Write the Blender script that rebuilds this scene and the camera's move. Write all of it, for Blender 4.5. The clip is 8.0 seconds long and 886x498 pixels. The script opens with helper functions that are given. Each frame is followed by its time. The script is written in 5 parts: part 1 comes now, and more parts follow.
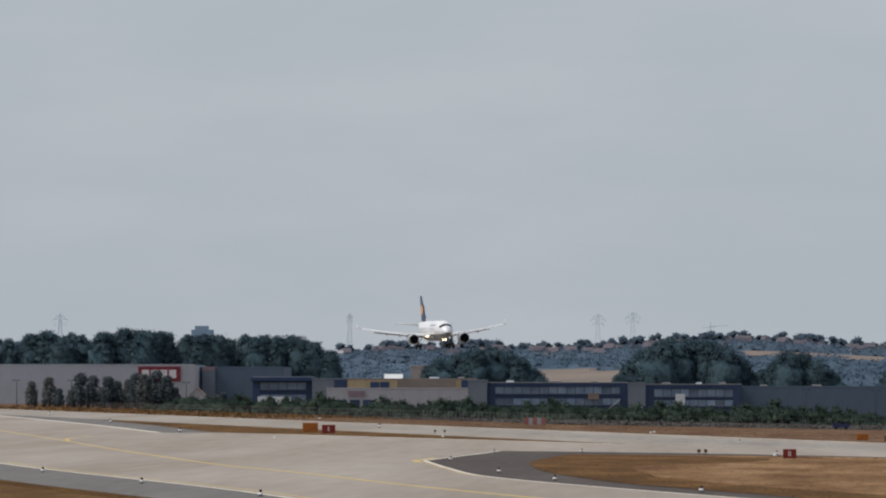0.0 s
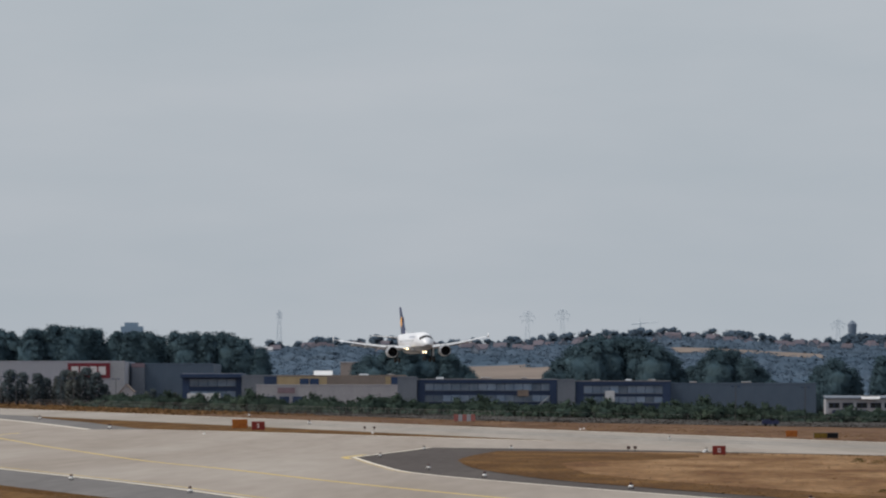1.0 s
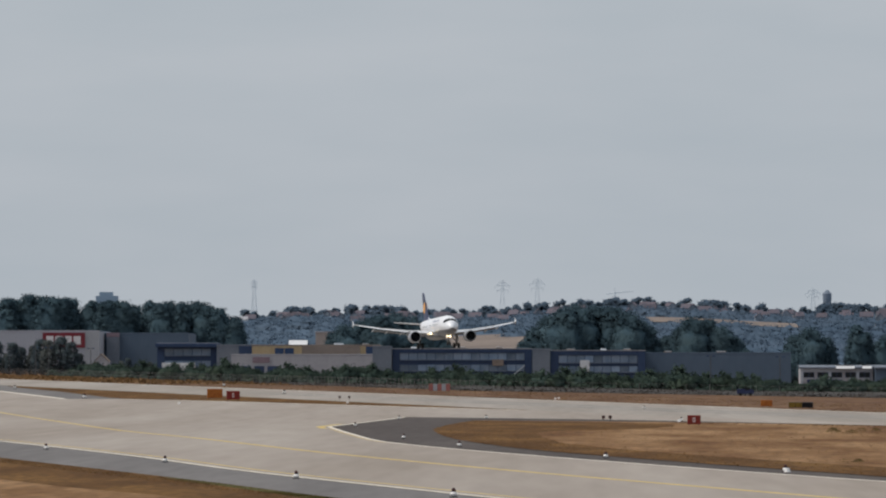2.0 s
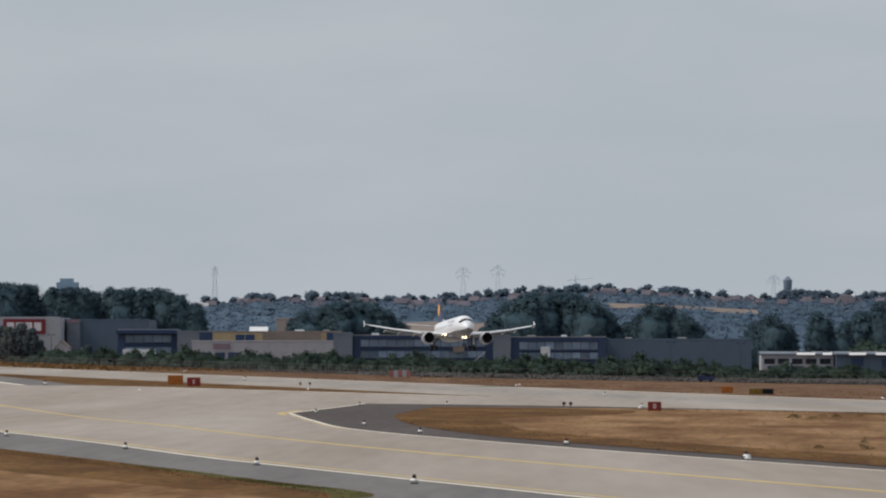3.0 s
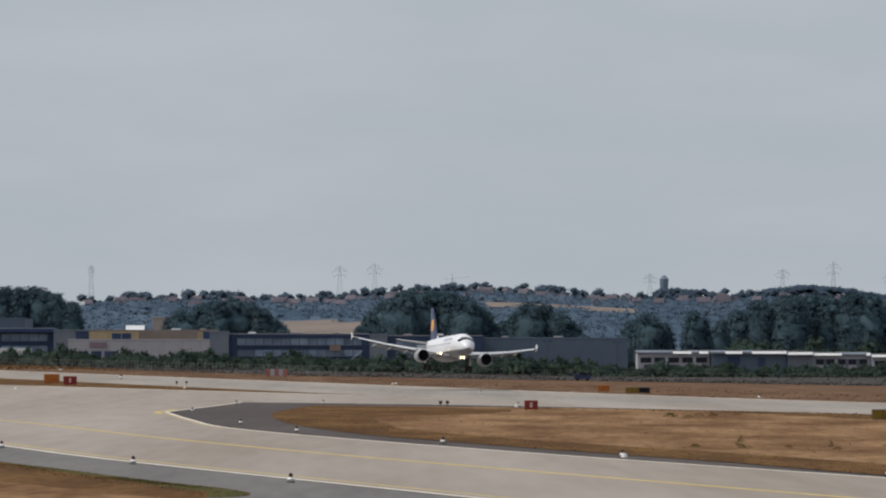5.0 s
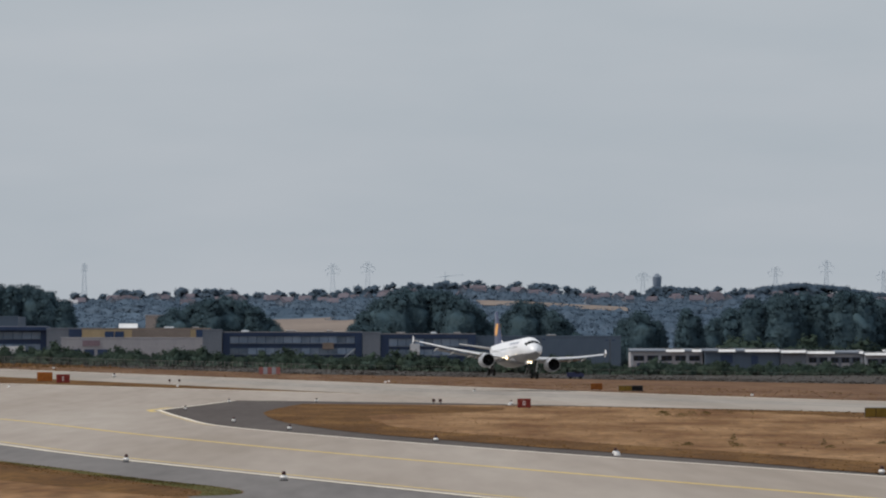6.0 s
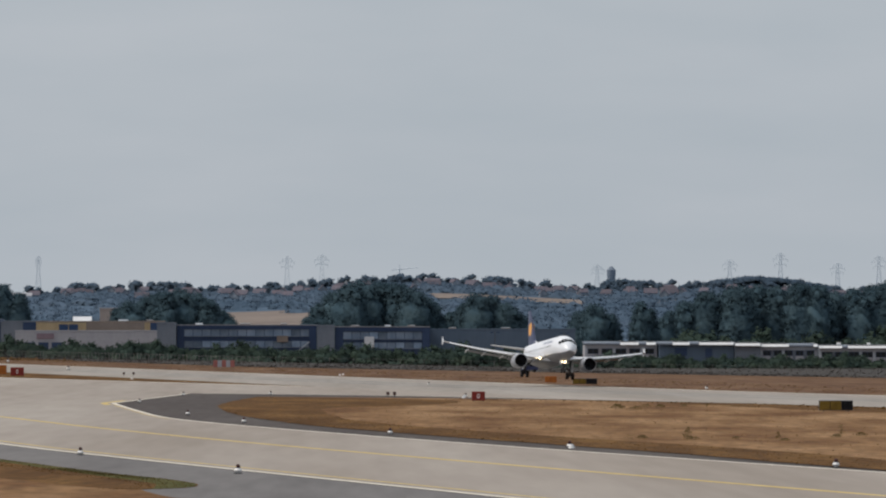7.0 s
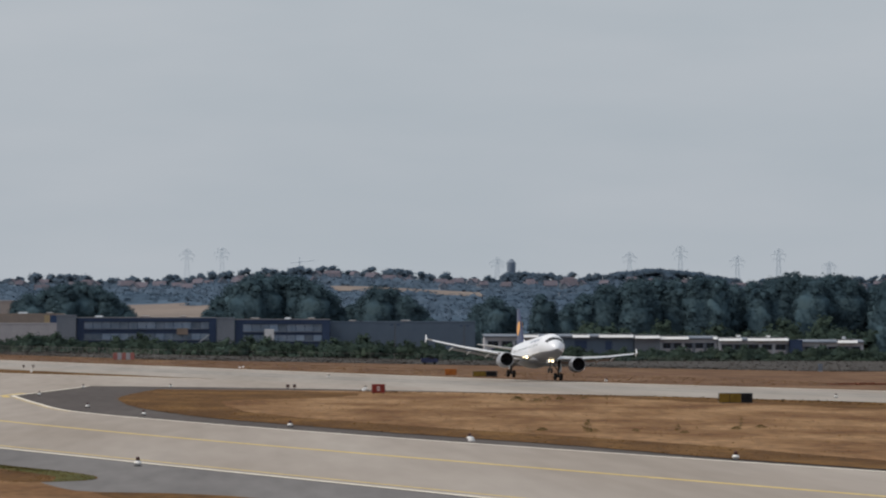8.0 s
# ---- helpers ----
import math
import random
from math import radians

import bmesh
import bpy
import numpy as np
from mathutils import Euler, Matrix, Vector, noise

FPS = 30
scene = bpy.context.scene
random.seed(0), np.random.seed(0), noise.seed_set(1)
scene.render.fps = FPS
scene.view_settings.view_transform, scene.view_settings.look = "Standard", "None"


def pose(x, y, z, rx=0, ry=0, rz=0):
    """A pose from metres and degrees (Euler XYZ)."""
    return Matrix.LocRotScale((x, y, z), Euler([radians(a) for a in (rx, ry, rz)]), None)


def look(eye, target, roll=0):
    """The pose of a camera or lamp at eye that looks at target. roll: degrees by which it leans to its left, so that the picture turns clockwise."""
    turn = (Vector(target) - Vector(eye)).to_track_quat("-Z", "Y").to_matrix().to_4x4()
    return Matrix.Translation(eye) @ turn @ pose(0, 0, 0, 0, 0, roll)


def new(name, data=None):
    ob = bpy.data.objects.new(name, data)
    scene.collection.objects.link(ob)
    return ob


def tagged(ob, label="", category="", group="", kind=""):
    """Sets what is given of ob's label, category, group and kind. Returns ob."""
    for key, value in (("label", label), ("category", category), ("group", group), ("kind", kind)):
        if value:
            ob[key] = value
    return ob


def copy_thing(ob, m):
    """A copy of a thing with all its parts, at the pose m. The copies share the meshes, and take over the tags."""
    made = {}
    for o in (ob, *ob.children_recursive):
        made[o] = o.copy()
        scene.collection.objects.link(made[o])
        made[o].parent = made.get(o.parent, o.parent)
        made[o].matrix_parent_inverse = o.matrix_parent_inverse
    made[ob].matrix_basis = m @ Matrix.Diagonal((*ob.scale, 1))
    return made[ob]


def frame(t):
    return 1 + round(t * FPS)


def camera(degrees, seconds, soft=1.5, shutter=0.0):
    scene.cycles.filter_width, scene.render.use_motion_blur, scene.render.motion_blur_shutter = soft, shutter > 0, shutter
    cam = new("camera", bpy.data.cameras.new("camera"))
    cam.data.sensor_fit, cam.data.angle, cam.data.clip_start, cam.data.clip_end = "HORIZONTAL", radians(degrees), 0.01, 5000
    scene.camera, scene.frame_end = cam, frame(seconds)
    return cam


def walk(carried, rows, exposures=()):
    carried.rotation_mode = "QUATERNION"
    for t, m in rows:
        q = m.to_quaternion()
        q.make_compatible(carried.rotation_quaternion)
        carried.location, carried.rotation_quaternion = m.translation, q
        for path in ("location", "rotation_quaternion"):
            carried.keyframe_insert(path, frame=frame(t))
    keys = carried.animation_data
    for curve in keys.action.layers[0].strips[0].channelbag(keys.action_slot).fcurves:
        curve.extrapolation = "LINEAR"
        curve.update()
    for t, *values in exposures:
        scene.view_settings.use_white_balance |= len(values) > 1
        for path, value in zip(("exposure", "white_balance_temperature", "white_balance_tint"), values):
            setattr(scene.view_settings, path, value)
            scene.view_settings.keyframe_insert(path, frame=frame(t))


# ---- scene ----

# ---------------------------------------------------------------- camera
EYE = 7.2
cam = camera(7.476, 8.0, soft=2.1, shutter=0.5)
# seconds, degrees to the right, degrees up: a hand-held pan from one spot
PAN = [
    (0.0, -1.7335, 1.2888), (0.1, -1.722, 1.2908), (0.2, -1.689, 1.2928), (0.3, -1.6541, 1.2933), (0.4, -1.6053, 1.2937),
    (0.5, -1.5508, 1.2941), (0.6, -1.4701, 1.2945), (0.7, -1.3861, 1.295), (0.8, -1.2878, 1.2885), (0.9, -1.211, 1.2782),
    (1.0, -1.1389, 1.2607), (1.1, -1.0941, 1.2446), (1.2, -1.0603, 1.2179), (1.3, -1.0393, 1.1889), (1.4, -1.0265, 1.155),
    (1.5, -1.0175, 1.1236), (1.6, -1.001, 1.0934), (1.7, -0.9844, 1.0685), (2.8, -0.6854, 0.8973), (2.9, -0.6426, 0.893),
    (3.0, -0.595, 0.8886), (3.1, -0.5567, 0.8866), (3.2, -0.5137, 0.8846), (3.3, -0.4778, 0.8825), (3.4, -0.4409, 0.8805),
    (3.5, -0.405, 0.8785), (3.6, -0.3582, 0.8798), (3.7, -0.3056, 0.8811), (3.8, -0.2412, 0.8825), (3.9, -0.1791, 0.8838),
    (4.0, -0.1122, 0.8851), (4.1, -0.0501, 0.8842), (4.2, 0.0359, 0.8834), (4.3, 0.1267, 0.8825), (4.4, 0.227, 0.8817),
    (4.5, 0.3034, 0.8808), (4.6, 0.3824, 0.88), (4.7, 0.4327, 0.8793), (5.8, 0.4659, 0.8708), (5.9, 0.4804, 0.8667),
    (6.0, 0.5069, 0.8626), (6.1, 0.5572, 0.8552), (6.2, 0.6218, 0.8478), (6.3, 0.6792, 0.8415), (6.4, 0.7342, 0.8353),
    (6.5, 0.7845, 0.8291), (6.6, 0.8153, 0.8234), (6.7, 0.8351, 0.8177), (6.8, 0.8554, 0.8121), (6.9, 0.8742, 0.8076),
    (7.0, 0.8931, 0.8031), (7.1, 0.9103, 0.7996), (7.2, 0.9489, 0.7961), (7.3, 1.0215, 0.7906), (7.4, 1.3151, 0.785),
    (7.5, 1.4875, 0.7795), (7.6, 1.5884, 0.7728), (7.8, 1.6279, 0.7583), (8.0, 1.738, 0.7401),
]
walk(cam, [(t, pose(0, 0, EYE, 90 + up, 0, -right)) for t, right, up in PAN])

# ---------------------------------------------------------------- light
SUN_UP, SUN_SIDE = 52.0, -96.0      # degrees above the horizon; clockwise from straight ahead
world = bpy.data.worlds.new("sky")
scene.world = world
world.use_nodes = True
wt = world.node_tree
wt.nodes.clear()
w_out = wt.nodes.new("ShaderNodeOutputWorld")
w_bg = wt.nodes.new("ShaderNodeBackground")
w_sky = wt.nodes.new("ShaderNodeTexSky")
w_sky.sky_type = "NISHITA"
w_sky.sun_disc = False
w_sky.sun_elevation, w_sky.sun_rotation = radians(SUN_UP), radians(SUN_SIDE)
w_sky.dust_density, w_sky.air_density = 4.0, 1.0
w_scale = wt.nodes.new("ShaderNodeVectorMath")
w_scale.operation = "SCALE"
w_scale.inputs["Scale"].default_value = 0.09
w_mix = wt.nodes.new("ShaderNodeMixRGB")
w_mix.inputs[0].default_value = 0.86
w_coord = wt.nodes.new("ShaderNodeTexCoord")
w_map = wt.nodes.new("ShaderNodeMapping")
w_map.inputs["Scale"].default_value = (9.0, 9.0, 40.0)
w_noise = wt.nodes.new("ShaderNodeTexNoise")
w_noise.inputs["Scale"].default_value = 2.0
w_noise.inputs["Detail"].default_value = 4.0
w_ramp = wt.nodes.new("ShaderNodeValToRGB")
w_ramp.color_ramp.elements[0].position, w_ramp.color_ramp.elements[0].color = 0.25, (0.455, 0.510, 0.565, 1)
w_ramp.color_ramp.elements[1].position, w_ramp.color_ramp.elements[1].color = 0.8, (0.520, 0.560, 0.610, 1)
wt.links.new(w_sky.outputs[0], w_scale.inputs[0])
wt.links.new(w_coord.outputs["Generated"], w_map.inputs[0])
wt.links.new(w_map.outputs[0], w_noise.inputs["Vector"])
wt.links.new(w_noise.outputs[0], w_ramp.inputs[0])
wt.links.new(w_scale.outputs[0], w_mix.inputs[1])
wt.links.new(w_ramp.outputs[0], w_mix.inputs[2])
wt.links.new(w_mix.outputs[0], w_bg.inputs[0])
w_bg.inputs[1].default_value = 1.0
wt.links.new(w_bg.outputs[0], w_out.inputs[0])

sun = new("sun", bpy.data.lights.new("sun", "SUN"))
sun.data.energy, sun.data.angle, sun.data.color = 2.4, radians(14), (1.0, 0.93, 0.85)
sun_dir = Vector((math.sin(radians(SUN_SIDE)) * math.cos(radians(SUN_UP)), math.cos(radians(SUN_SIDE)) * math.cos(radians(SUN_UP)), math.sin(radians(SUN_UP))))
sun.matrix_world = look(sun_dir * 200, (0, 0, 0))
scene.view_settings.exposure = 0.0


# ---------------------------------------------------------------- materials
def material(name, low, high, rough=0.8, metal=0.0, grain=1.0, detail=0.0, blend=None, bump=0.0, spec=0.3, stretch=(1, 1, 1), island=0.0, each=0.0, turn=0.0):
    """Two colours mixed by noise of that grain (metres), with finer grain and per-piece variation on top."""
    m = bpy.data.materials.new(name)
    m.use_nodes = True
    nt = m.node_tree
    b = nt.nodes["Principled BSDF"]
    b.inputs["Roughness"].default_value, b.inputs["Metallic"].default_value = rough, metal
    b.inputs["Specular IOR Level"].default_value = spec
    co = nt.nodes.new("ShaderNodeTexCoord")
    mp = nt.nodes.new("ShaderNodeMapping")
    mp.inputs["Scale"].default_value = stretch
    mp.inputs["Rotation"].default_value = (0, 0, turn)
    nt.links.new(co.outputs["Object"], mp.inputs[0])
    n1 = nt.nodes.new("ShaderNodeTexNoise")
    n1.inputs["Scale"].default_value, n1.inputs["Detail"].default_value = 1.0 / grain, 5.0
    nt.links.new(mp.outputs[0], n1.inputs["Vector"])
    ramp = nt.nodes.new("ShaderNodeValToRGB")
    ramp.color_ramp.elements[0].position, ramp.color_ramp.elements[0].color = 0.36, (*low, 1)
    ramp.color_ramp.elements[1].position, ramp.color_ramp.elements[1].color = 0.64, (*high, 1)
    if blend:
        e = ramp.color_ramp.elements.new(0.5)
        e.color = (*blend, 1)
    nt.links.new(n1.outputs[0], ramp.inputs[0])
    colour = ramp.outputs[0]
    if detail:
        n2 = nt.nodes.new("ShaderNodeTexNoise")
        n2.inputs["Scale"].default_value, n2.inputs["Detail"].default_value = 9.0 / grain, 4.0
        nt.links.new(mp.outputs[0], n2.inputs["Vector"])
        hs = nt.nodes.new("ShaderNodeHueSaturation")
        mr = nt.nodes.new("ShaderNodeMapRange")
        mr.inputs[1].default_value, mr.inputs[2].default_value = 0.3, 0.7
        mr.inputs[3].default_value, mr.inputs[4].default_value = 1 - detail, 1 + detail
        nt.links.new(n2.outputs[0], mr.inputs[0])
        nt.links.new(mr.outputs[0], hs.inputs["Value"])
        nt.links.new(colour, hs.inputs["Color"])
        colour = hs.outputs[0]
    for amount, node, socket in ((island, "ShaderNodeNewGeometry", "Random Per Island"), (each, "ShaderNodeObjectInfo", "Random")):
        if amount:
            src = nt.nodes.new(node)
            hs = nt.nodes.new("ShaderNodeHueSaturation")
            mr = nt.nodes.new("ShaderNodeMapRange")
            mr.inputs[3].default_value, mr.inputs[4].default_value = 1 - amount, 1 + amount
            nt.links.new(src.outputs[socket], mr.inputs[0])
            nt.links.new(mr.outputs[0], hs.inputs["Value"])
            nt.links.new(colour, hs.inputs["Color"])
            colour = hs.outputs[0]
    nt.links.new(colour, b.inputs["Base Color"])
    if bump:
        bp = nt.nodes.new("ShaderNodeBump")
        bp.inputs["Strength"].default_value, bp.inputs["Distance"].default_value = bump, grain * 0.1
        nt.links.new(n1.outputs[0], bp.inputs["Height"])
        nt.links.new(bp.outputs[0], b.inputs["Normal"])
    return m


def glow(name, colour, strength):
    m = bpy.data.materials.new(name)
    m.use_nodes = True
    b = m.node_tree.nodes["Principled BSDF"]
    b.inputs["Base Color"].default_value = (*colour, 1)
    b.inputs["Emission Color"].default_value = (*colour, 1)
    b.inputs["Emission Strength"].default_value = strength
    return m


HEADING = radians(11.2)          # the runway's bearing to the left of straight ahead
M = {}
M["dry_grass"] = material("dry_grass", (0.100, 0.052, 0.028), (0.170, 0.100, 0.058), 0.95, grain=9, detail=0.3, blend=(0.130, 0.071, 0.039), bump=0.3, spec=0.1, turn=HEADING, stretch=(1.0, 0.16, 1.0))
M["straw_grass"] = material("straw_grass", (0.118, 0.056, 0.022), (0.275, 0.165, 0.084), 0.95, grain=9, detail=0.3, blend=(0.196, 0.108, 0.049), bump=0.3, spec=0.1, turn=HEADING, stretch=(1.0, 0.16, 1.0))
M["field"] = material("stubble_field", (0.18, 0.148, 0.13), (0.225, 0.185, 0.16), 0.95, grain=40, detail=0.1, spec=0.1)
# distance haze is mixed into the hillside colour as blue
M["hill"] = material("hazed_hill_grass", (0.072, 0.110, 0.162), (0.092, 0.134, 0.184), 0.95, grain=90, detail=0.12, spec=0.05)
M["rim_grass"] = material("rim_grass", (0.080, 0.037, 0.010), (0.150, 0.078, 0.024), 0.95, grain=6, detail=0.3, blend=(0.108, 0.053, 0.016), bump=0.3, spec=0.1, turn=HEADING, stretch=(1.0, 0.16, 1.0))
M["green_grass"] = material("green_grass", (0.052, 0.056, 0.014), (0.105, 0.088, 0.026), 0.95, grain=3, detail=0.3, bump=0.3, spec=0.1)
M["concrete"] = material("concrete", (0.285, 0.246, 0.212), (0.355, 0.316, 0.280), 0.9, grain=16, detail=0.07, blend=(0.322, 0.282, 0.248), bump=0.05, spec=0.06, turn=HEADING, stretch=(1.0, 0.05, 1.0))
M["runway"] = material("runway_concrete", (0.280, 0.250, 0.220), (0.340, 0.308, 0.276), 0.9, grain=14, detail=0.07, bump=0.05, spec=0.06, turn=HEADING, stretch=(1.0, 0.04, 1.0))
M["asphalt"] = material("asphalt", (0.150, 0.142, 0.140), (0.190, 0.180, 0.176), 0.9, grain=10, detail=0.1, bump=0.1, spec=0.04, turn=HEADING, stretch=(1.0, 0.06, 1.0))
M["dark_asphalt"] = material("dark_asphalt", (0.080, 0.069, 0.066), (0.102, 0.089, 0.084), 0.9, grain=10, detail=0.1, bump=0.1, spec=0.04, turn=HEADING, stretch=(1.0, 0.06, 1.0))
M["rubber"] = material("rubber", (0.185, 0.172, 0.16), (0.27, 0.25, 0.23), 0.85, grain=6, detail=0.15, turn=HEADING, stretch=(1.0, 0.04, 1.0))
M["weeds"] = material("grey_weeds", (0.046, 0.045, 0.044), (0.078, 0.069, 0.062), 0.95, grain=12, detail=0.2, spec=0.1)
M["white_line"] = material("white_line", (0.64, 0.58, 0.48), (0.77, 0.71, 0.61), 0.8, grain=3, detail=0.1)
M["yellow_line"] = material("yellow_line", (0.50, 0.36, 0.11), (0.60, 0.45, 0.17), 0.8, grain=3, detail=0.15)
# haze before the woods is put into this bluish leaf colour
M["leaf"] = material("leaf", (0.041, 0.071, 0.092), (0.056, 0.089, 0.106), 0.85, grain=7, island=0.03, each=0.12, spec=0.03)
M["bush_leaf"] = material("bush_leaf", (0.036, 0.056, 0.050), (0.058, 0.080, 0.058), 0.85, grain=9, island=0.05, each=0.2, spec=0.03)
# lot trees: colour lifted and blued to hold the haze
M["lot_leaf"] = material("lot_leaf", (0.052, 0.072, 0.088), (0.074, 0.092, 0.098), 0.85, grain=4, island=0.06, each=0.2, spec=0.03)
M["dry_leaf"] = material("dry_leaf", (0.074, 0.090, 0.096), (0.106, 0.114, 0.108), 0.9, grain=3, island=0.08, each=0.2, spec=0.03)
# far foliage: blue-grey of the distance haze is part of the base colour
M["far_leaf_hazed"] = material("far_leaf_hazed", (0.070, 0.106, 0.152), (0.092, 0.130, 0.180), 0.95, grain=70, island=0.02, spec=0.03)
M["straw_blade"] = material("straw_blade", (0.170, 0.092, 0.040), (0.320, 0.205, 0.105), 0.95, grain=7, island=0.15, spec=0.02)
M["rim_blade"] = material("rim_blade", (0.095, 0.050, 0.015), (0.170, 0.095, 0.030), 0.95, grain=7, island=0.2, spec=0.02)
M["green_blade"] = material("green_blade", (0.095, 0.082, 0.030), (0.160, 0.120, 0.050), 0.95, grain=5, island=0.2, spec=0.02)
M["scrub_blade"] = material("scrub_blade", (0.070, 0.065, 0.060), (0.118, 0.098, 0.083), 0.95, grain=14, island=0.12, spec=0.02)
for key in ("leaf", "bush_leaf", "lot_leaf", "dry_leaf", "far_leaf_hazed", "straw_blade", "rim_blade", "green_blade", "scrub_blade"):
    M[key + "_mass"] = M[key].copy()
    nt = M[key].node_tree
    body = nt.nodes["Principled BSDF"]
    thin = nt.nodes.new("ShaderNodeBsdfTranslucent")
    both = nt.nodes.new("ShaderNodeMixShader")
    both.inputs[0].default_value = 0.5 if key.endswith("blade") else 0.35
    nt.links.new(body.inputs["Base Color"].links[0].from_socket, thin.inputs[0])
    nt.links.new(body.outputs[0], both.inputs[1])
    nt.links.new(thin.outputs[0], both.inputs[2])
    nt.links.new(both.outputs[0], nt.nodes["Material Output"].inputs[0])
M["bark"] = material("bark", (0.06, 0.045, 0.035), (0.11, 0.085, 0.065), 0.95, grain=0.5, bump=0.4)
M["white_paint"] = material("white_paint", (0.77, 0.79, 0.83), (0.82, 0.83, 0.86), 0.3, grain=3, detail=0.02, spec=0.5)
# grey paint, darkened further to hold the shade under the airliner
M["shaded_underside"] = material("shaded_underside", (0.15, 0.155, 0.17), (0.19, 0.195, 0.21), 0.35, grain=2, detail=0.05, spec=0.5)
M["wing_grey"] = material("wing_grey", (0.55, 0.56, 0.57), (0.63, 0.63, 0.64), 0.35, grain=1.5, detail=0.05, spec=0.5)
# cowling grey is darkened to hold the shade on the engines
M["cowl"] = material("shaded_cowl_grey", (0.27, 0.285, 0.32), (0.34, 0.355, 0.39), 0.3, grain=1.5, detail=0.05, spec=0.5)
M["tail_blue"] = material("tail_blue", (0.012, 0.020, 0.075), (0.018, 0.028, 0.09), 0.3, grain=2, detail=0.05, spec=0.5)
M["tail_yellow"] = material("tail_yellow", (0.80, 0.36, 0.06), (0.85, 0.42, 0.09), 0.35, grain=1, detail=0.04)
M["chrome"] = material("bare_metal", (0.62, 0.62, 0.63), (0.72, 0.72, 0.72), 0.25, metal=1.0, grain=0.5)
M["black"] = material("black", (0.010, 0.010, 0.012), (0.02, 0.02, 0.022), 0.8, grain=0.5, spec=0.1)
M["tyre"] = material("tyre", (0.012, 0.012, 0.012), (0.025, 0.025, 0.024), 0.85, grain=0.2, bump=0.2)
M["strut"] = material("strut_grey", (0.07, 0.07, 0.075), (0.11, 0.11, 0.115), 0.4, metal=0.4, grain=0.3)
M["glass_dark"] = material("cockpit_glass", (0.012, 0.014, 0.017), (0.02, 0.022, 0.026), 0.25, grain=1, spec=0.25)
M["lamp"] = glow("landing_lamp", (1.0, 0.80, 0.50), 4.5)
M["title_blue"] = material("title_blue", (0.30, 0.33, 0.42), (0.34, 0.37, 0.46), 0.4, grain=1)
M["red_sign"] = material("red_sign", (0.17, 0.018, 0.013), (0.23, 0.027, 0.019), 0.5, grain=0.6, detail=0.1)
M["orange_sign"] = material("orange_sign", (0.30, 0.085, 0.012), (0.40, 0.13, 0.02), 0.6, grain=0.6, detail=0.12)
M["yellow_sign"] = material("yellow_sign", (0.14, 0.085, 0.008), (0.20, 0.125, 0.014), 0.6, grain=0.6, detail=0.12)
M["sign_white"] = material("sign_white", (0.62, 0.52, 0.5), (0.7, 0.6, 0.58), 0.6, grain=0.6)
M["lamp_white"] = material("lamp_white", (0.75, 0.73, 0.72), (0.85, 0.83, 0.8), 0.5, grain=0.2)
M["lamp_red"] = material("lamp_dark_red", (0.045, 0.014, 0.014), (0.075, 0.022, 0.02), 0.5, grain=0.2)
M["hall_light"] = material("hall_light", (0.345, 0.358, 0.410), (0.395, 0.405, 0.455), 0.7, grain=12, detail=0.05, stretch=(1, 1, 0.3))
M["hall_white"] = material("hall_white", (0.31, 0.325, 0.36), (0.36, 0.375, 0.405), 0.7, grain=8, detail=0.04)
# blue skylight on the shaded fronts is put into these greys and navy
M["hall_grey"] = material("hall_grey", (0.084, 0.120, 0.172), (0.100, 0.138, 0.190), 0.7, grain=12, detail=0.05, stretch=(1, 1, 0.3))
M["wall_grey"] = material("wall_grey", (0.142, 0.166, 0.205), (0.170, 0.192, 0.230), 0.75, grain=8, detail=0.06)
M["wall_navy"] = material("wall_navy", (0.024, 0.046, 0.104), (0.036, 0.062, 0.128), 0.5, grain=8, detail=0.08)
M["wall_tan"] = material("wall_tan", (0.40, 0.285, 0.16), (0.47, 0.34, 0.20), 0.8, grain=8, detail=0.06)
M["wall_brown"] = material("wall_brown", (0.22, 0.168, 0.138), (0.26, 0.20, 0.165), 0.8, grain=8, detail=0.06)
M["wall_pale"] = material("wall_pale", (0.33, 0.33, 0.36), (0.39, 0.385, 0.41), 0.8, grain=8, detail=0.06)
M["wall_white"] = material("wall_white", (0.55, 0.57, 0.60), (0.65, 0.67, 0.69), 0.7, grain=6, detail=0.05)
M["roof_white"] = material("roof_white", (0.75, 0.75, 0.76), (0.82, 0.82, 0.82), 0.4, grain=6, detail=0.05)
# light slate blue of the reflected sky is part of the pane colour
M["pane"] = material("sky_tinted_pane", (0.130, 0.185, 0.265), (0.210, 0.270, 0.355), 0.15, grain=5, spec=0.45, each=0.4)
M["brand_red"] = material("brand_red", (0.165, 0.022, 0.034), (0.205, 0.03, 0.044), 0.5, grain=3)
M["brand_white"] = material("brand_white", (0.60, 0.58, 0.60), (0.68, 0.66, 0.68), 0.5, grain=3)
# village roof and wall colours are dulled and blued to hold haze
M["hazed_tile_roof"] = material("hazed_tile_roof", (0.098, 0.098, 0.124), (0.138, 0.112, 0.130), 0.9, grain=4, detail=0.1, each=0.2)
M["hazed_render_wall"] = material("hazed_render_wall", (0.155, 0.180, 0.215), (0.25, 0.27, 0.30), 0.9, grain=4, detail=0.05, each=0.3)
M["mauve_sign"] = material("mauve_sign", (0.20, 0.145, 0.175), (0.24, 0.175, 0.205), 0.6, grain=3)
M["steel"] = material("galvanised_steel", (0.42, 0.46, 0.50), (0.48, 0.52, 0.56), 0.6, grain=2)
# steel paled in colour to stand for haze over the crest
M["far_steel"] = material("hazed_steel", (0.52, 0.57, 0.62), (0.58, 0.63, 0.68), 0.7, grain=2)
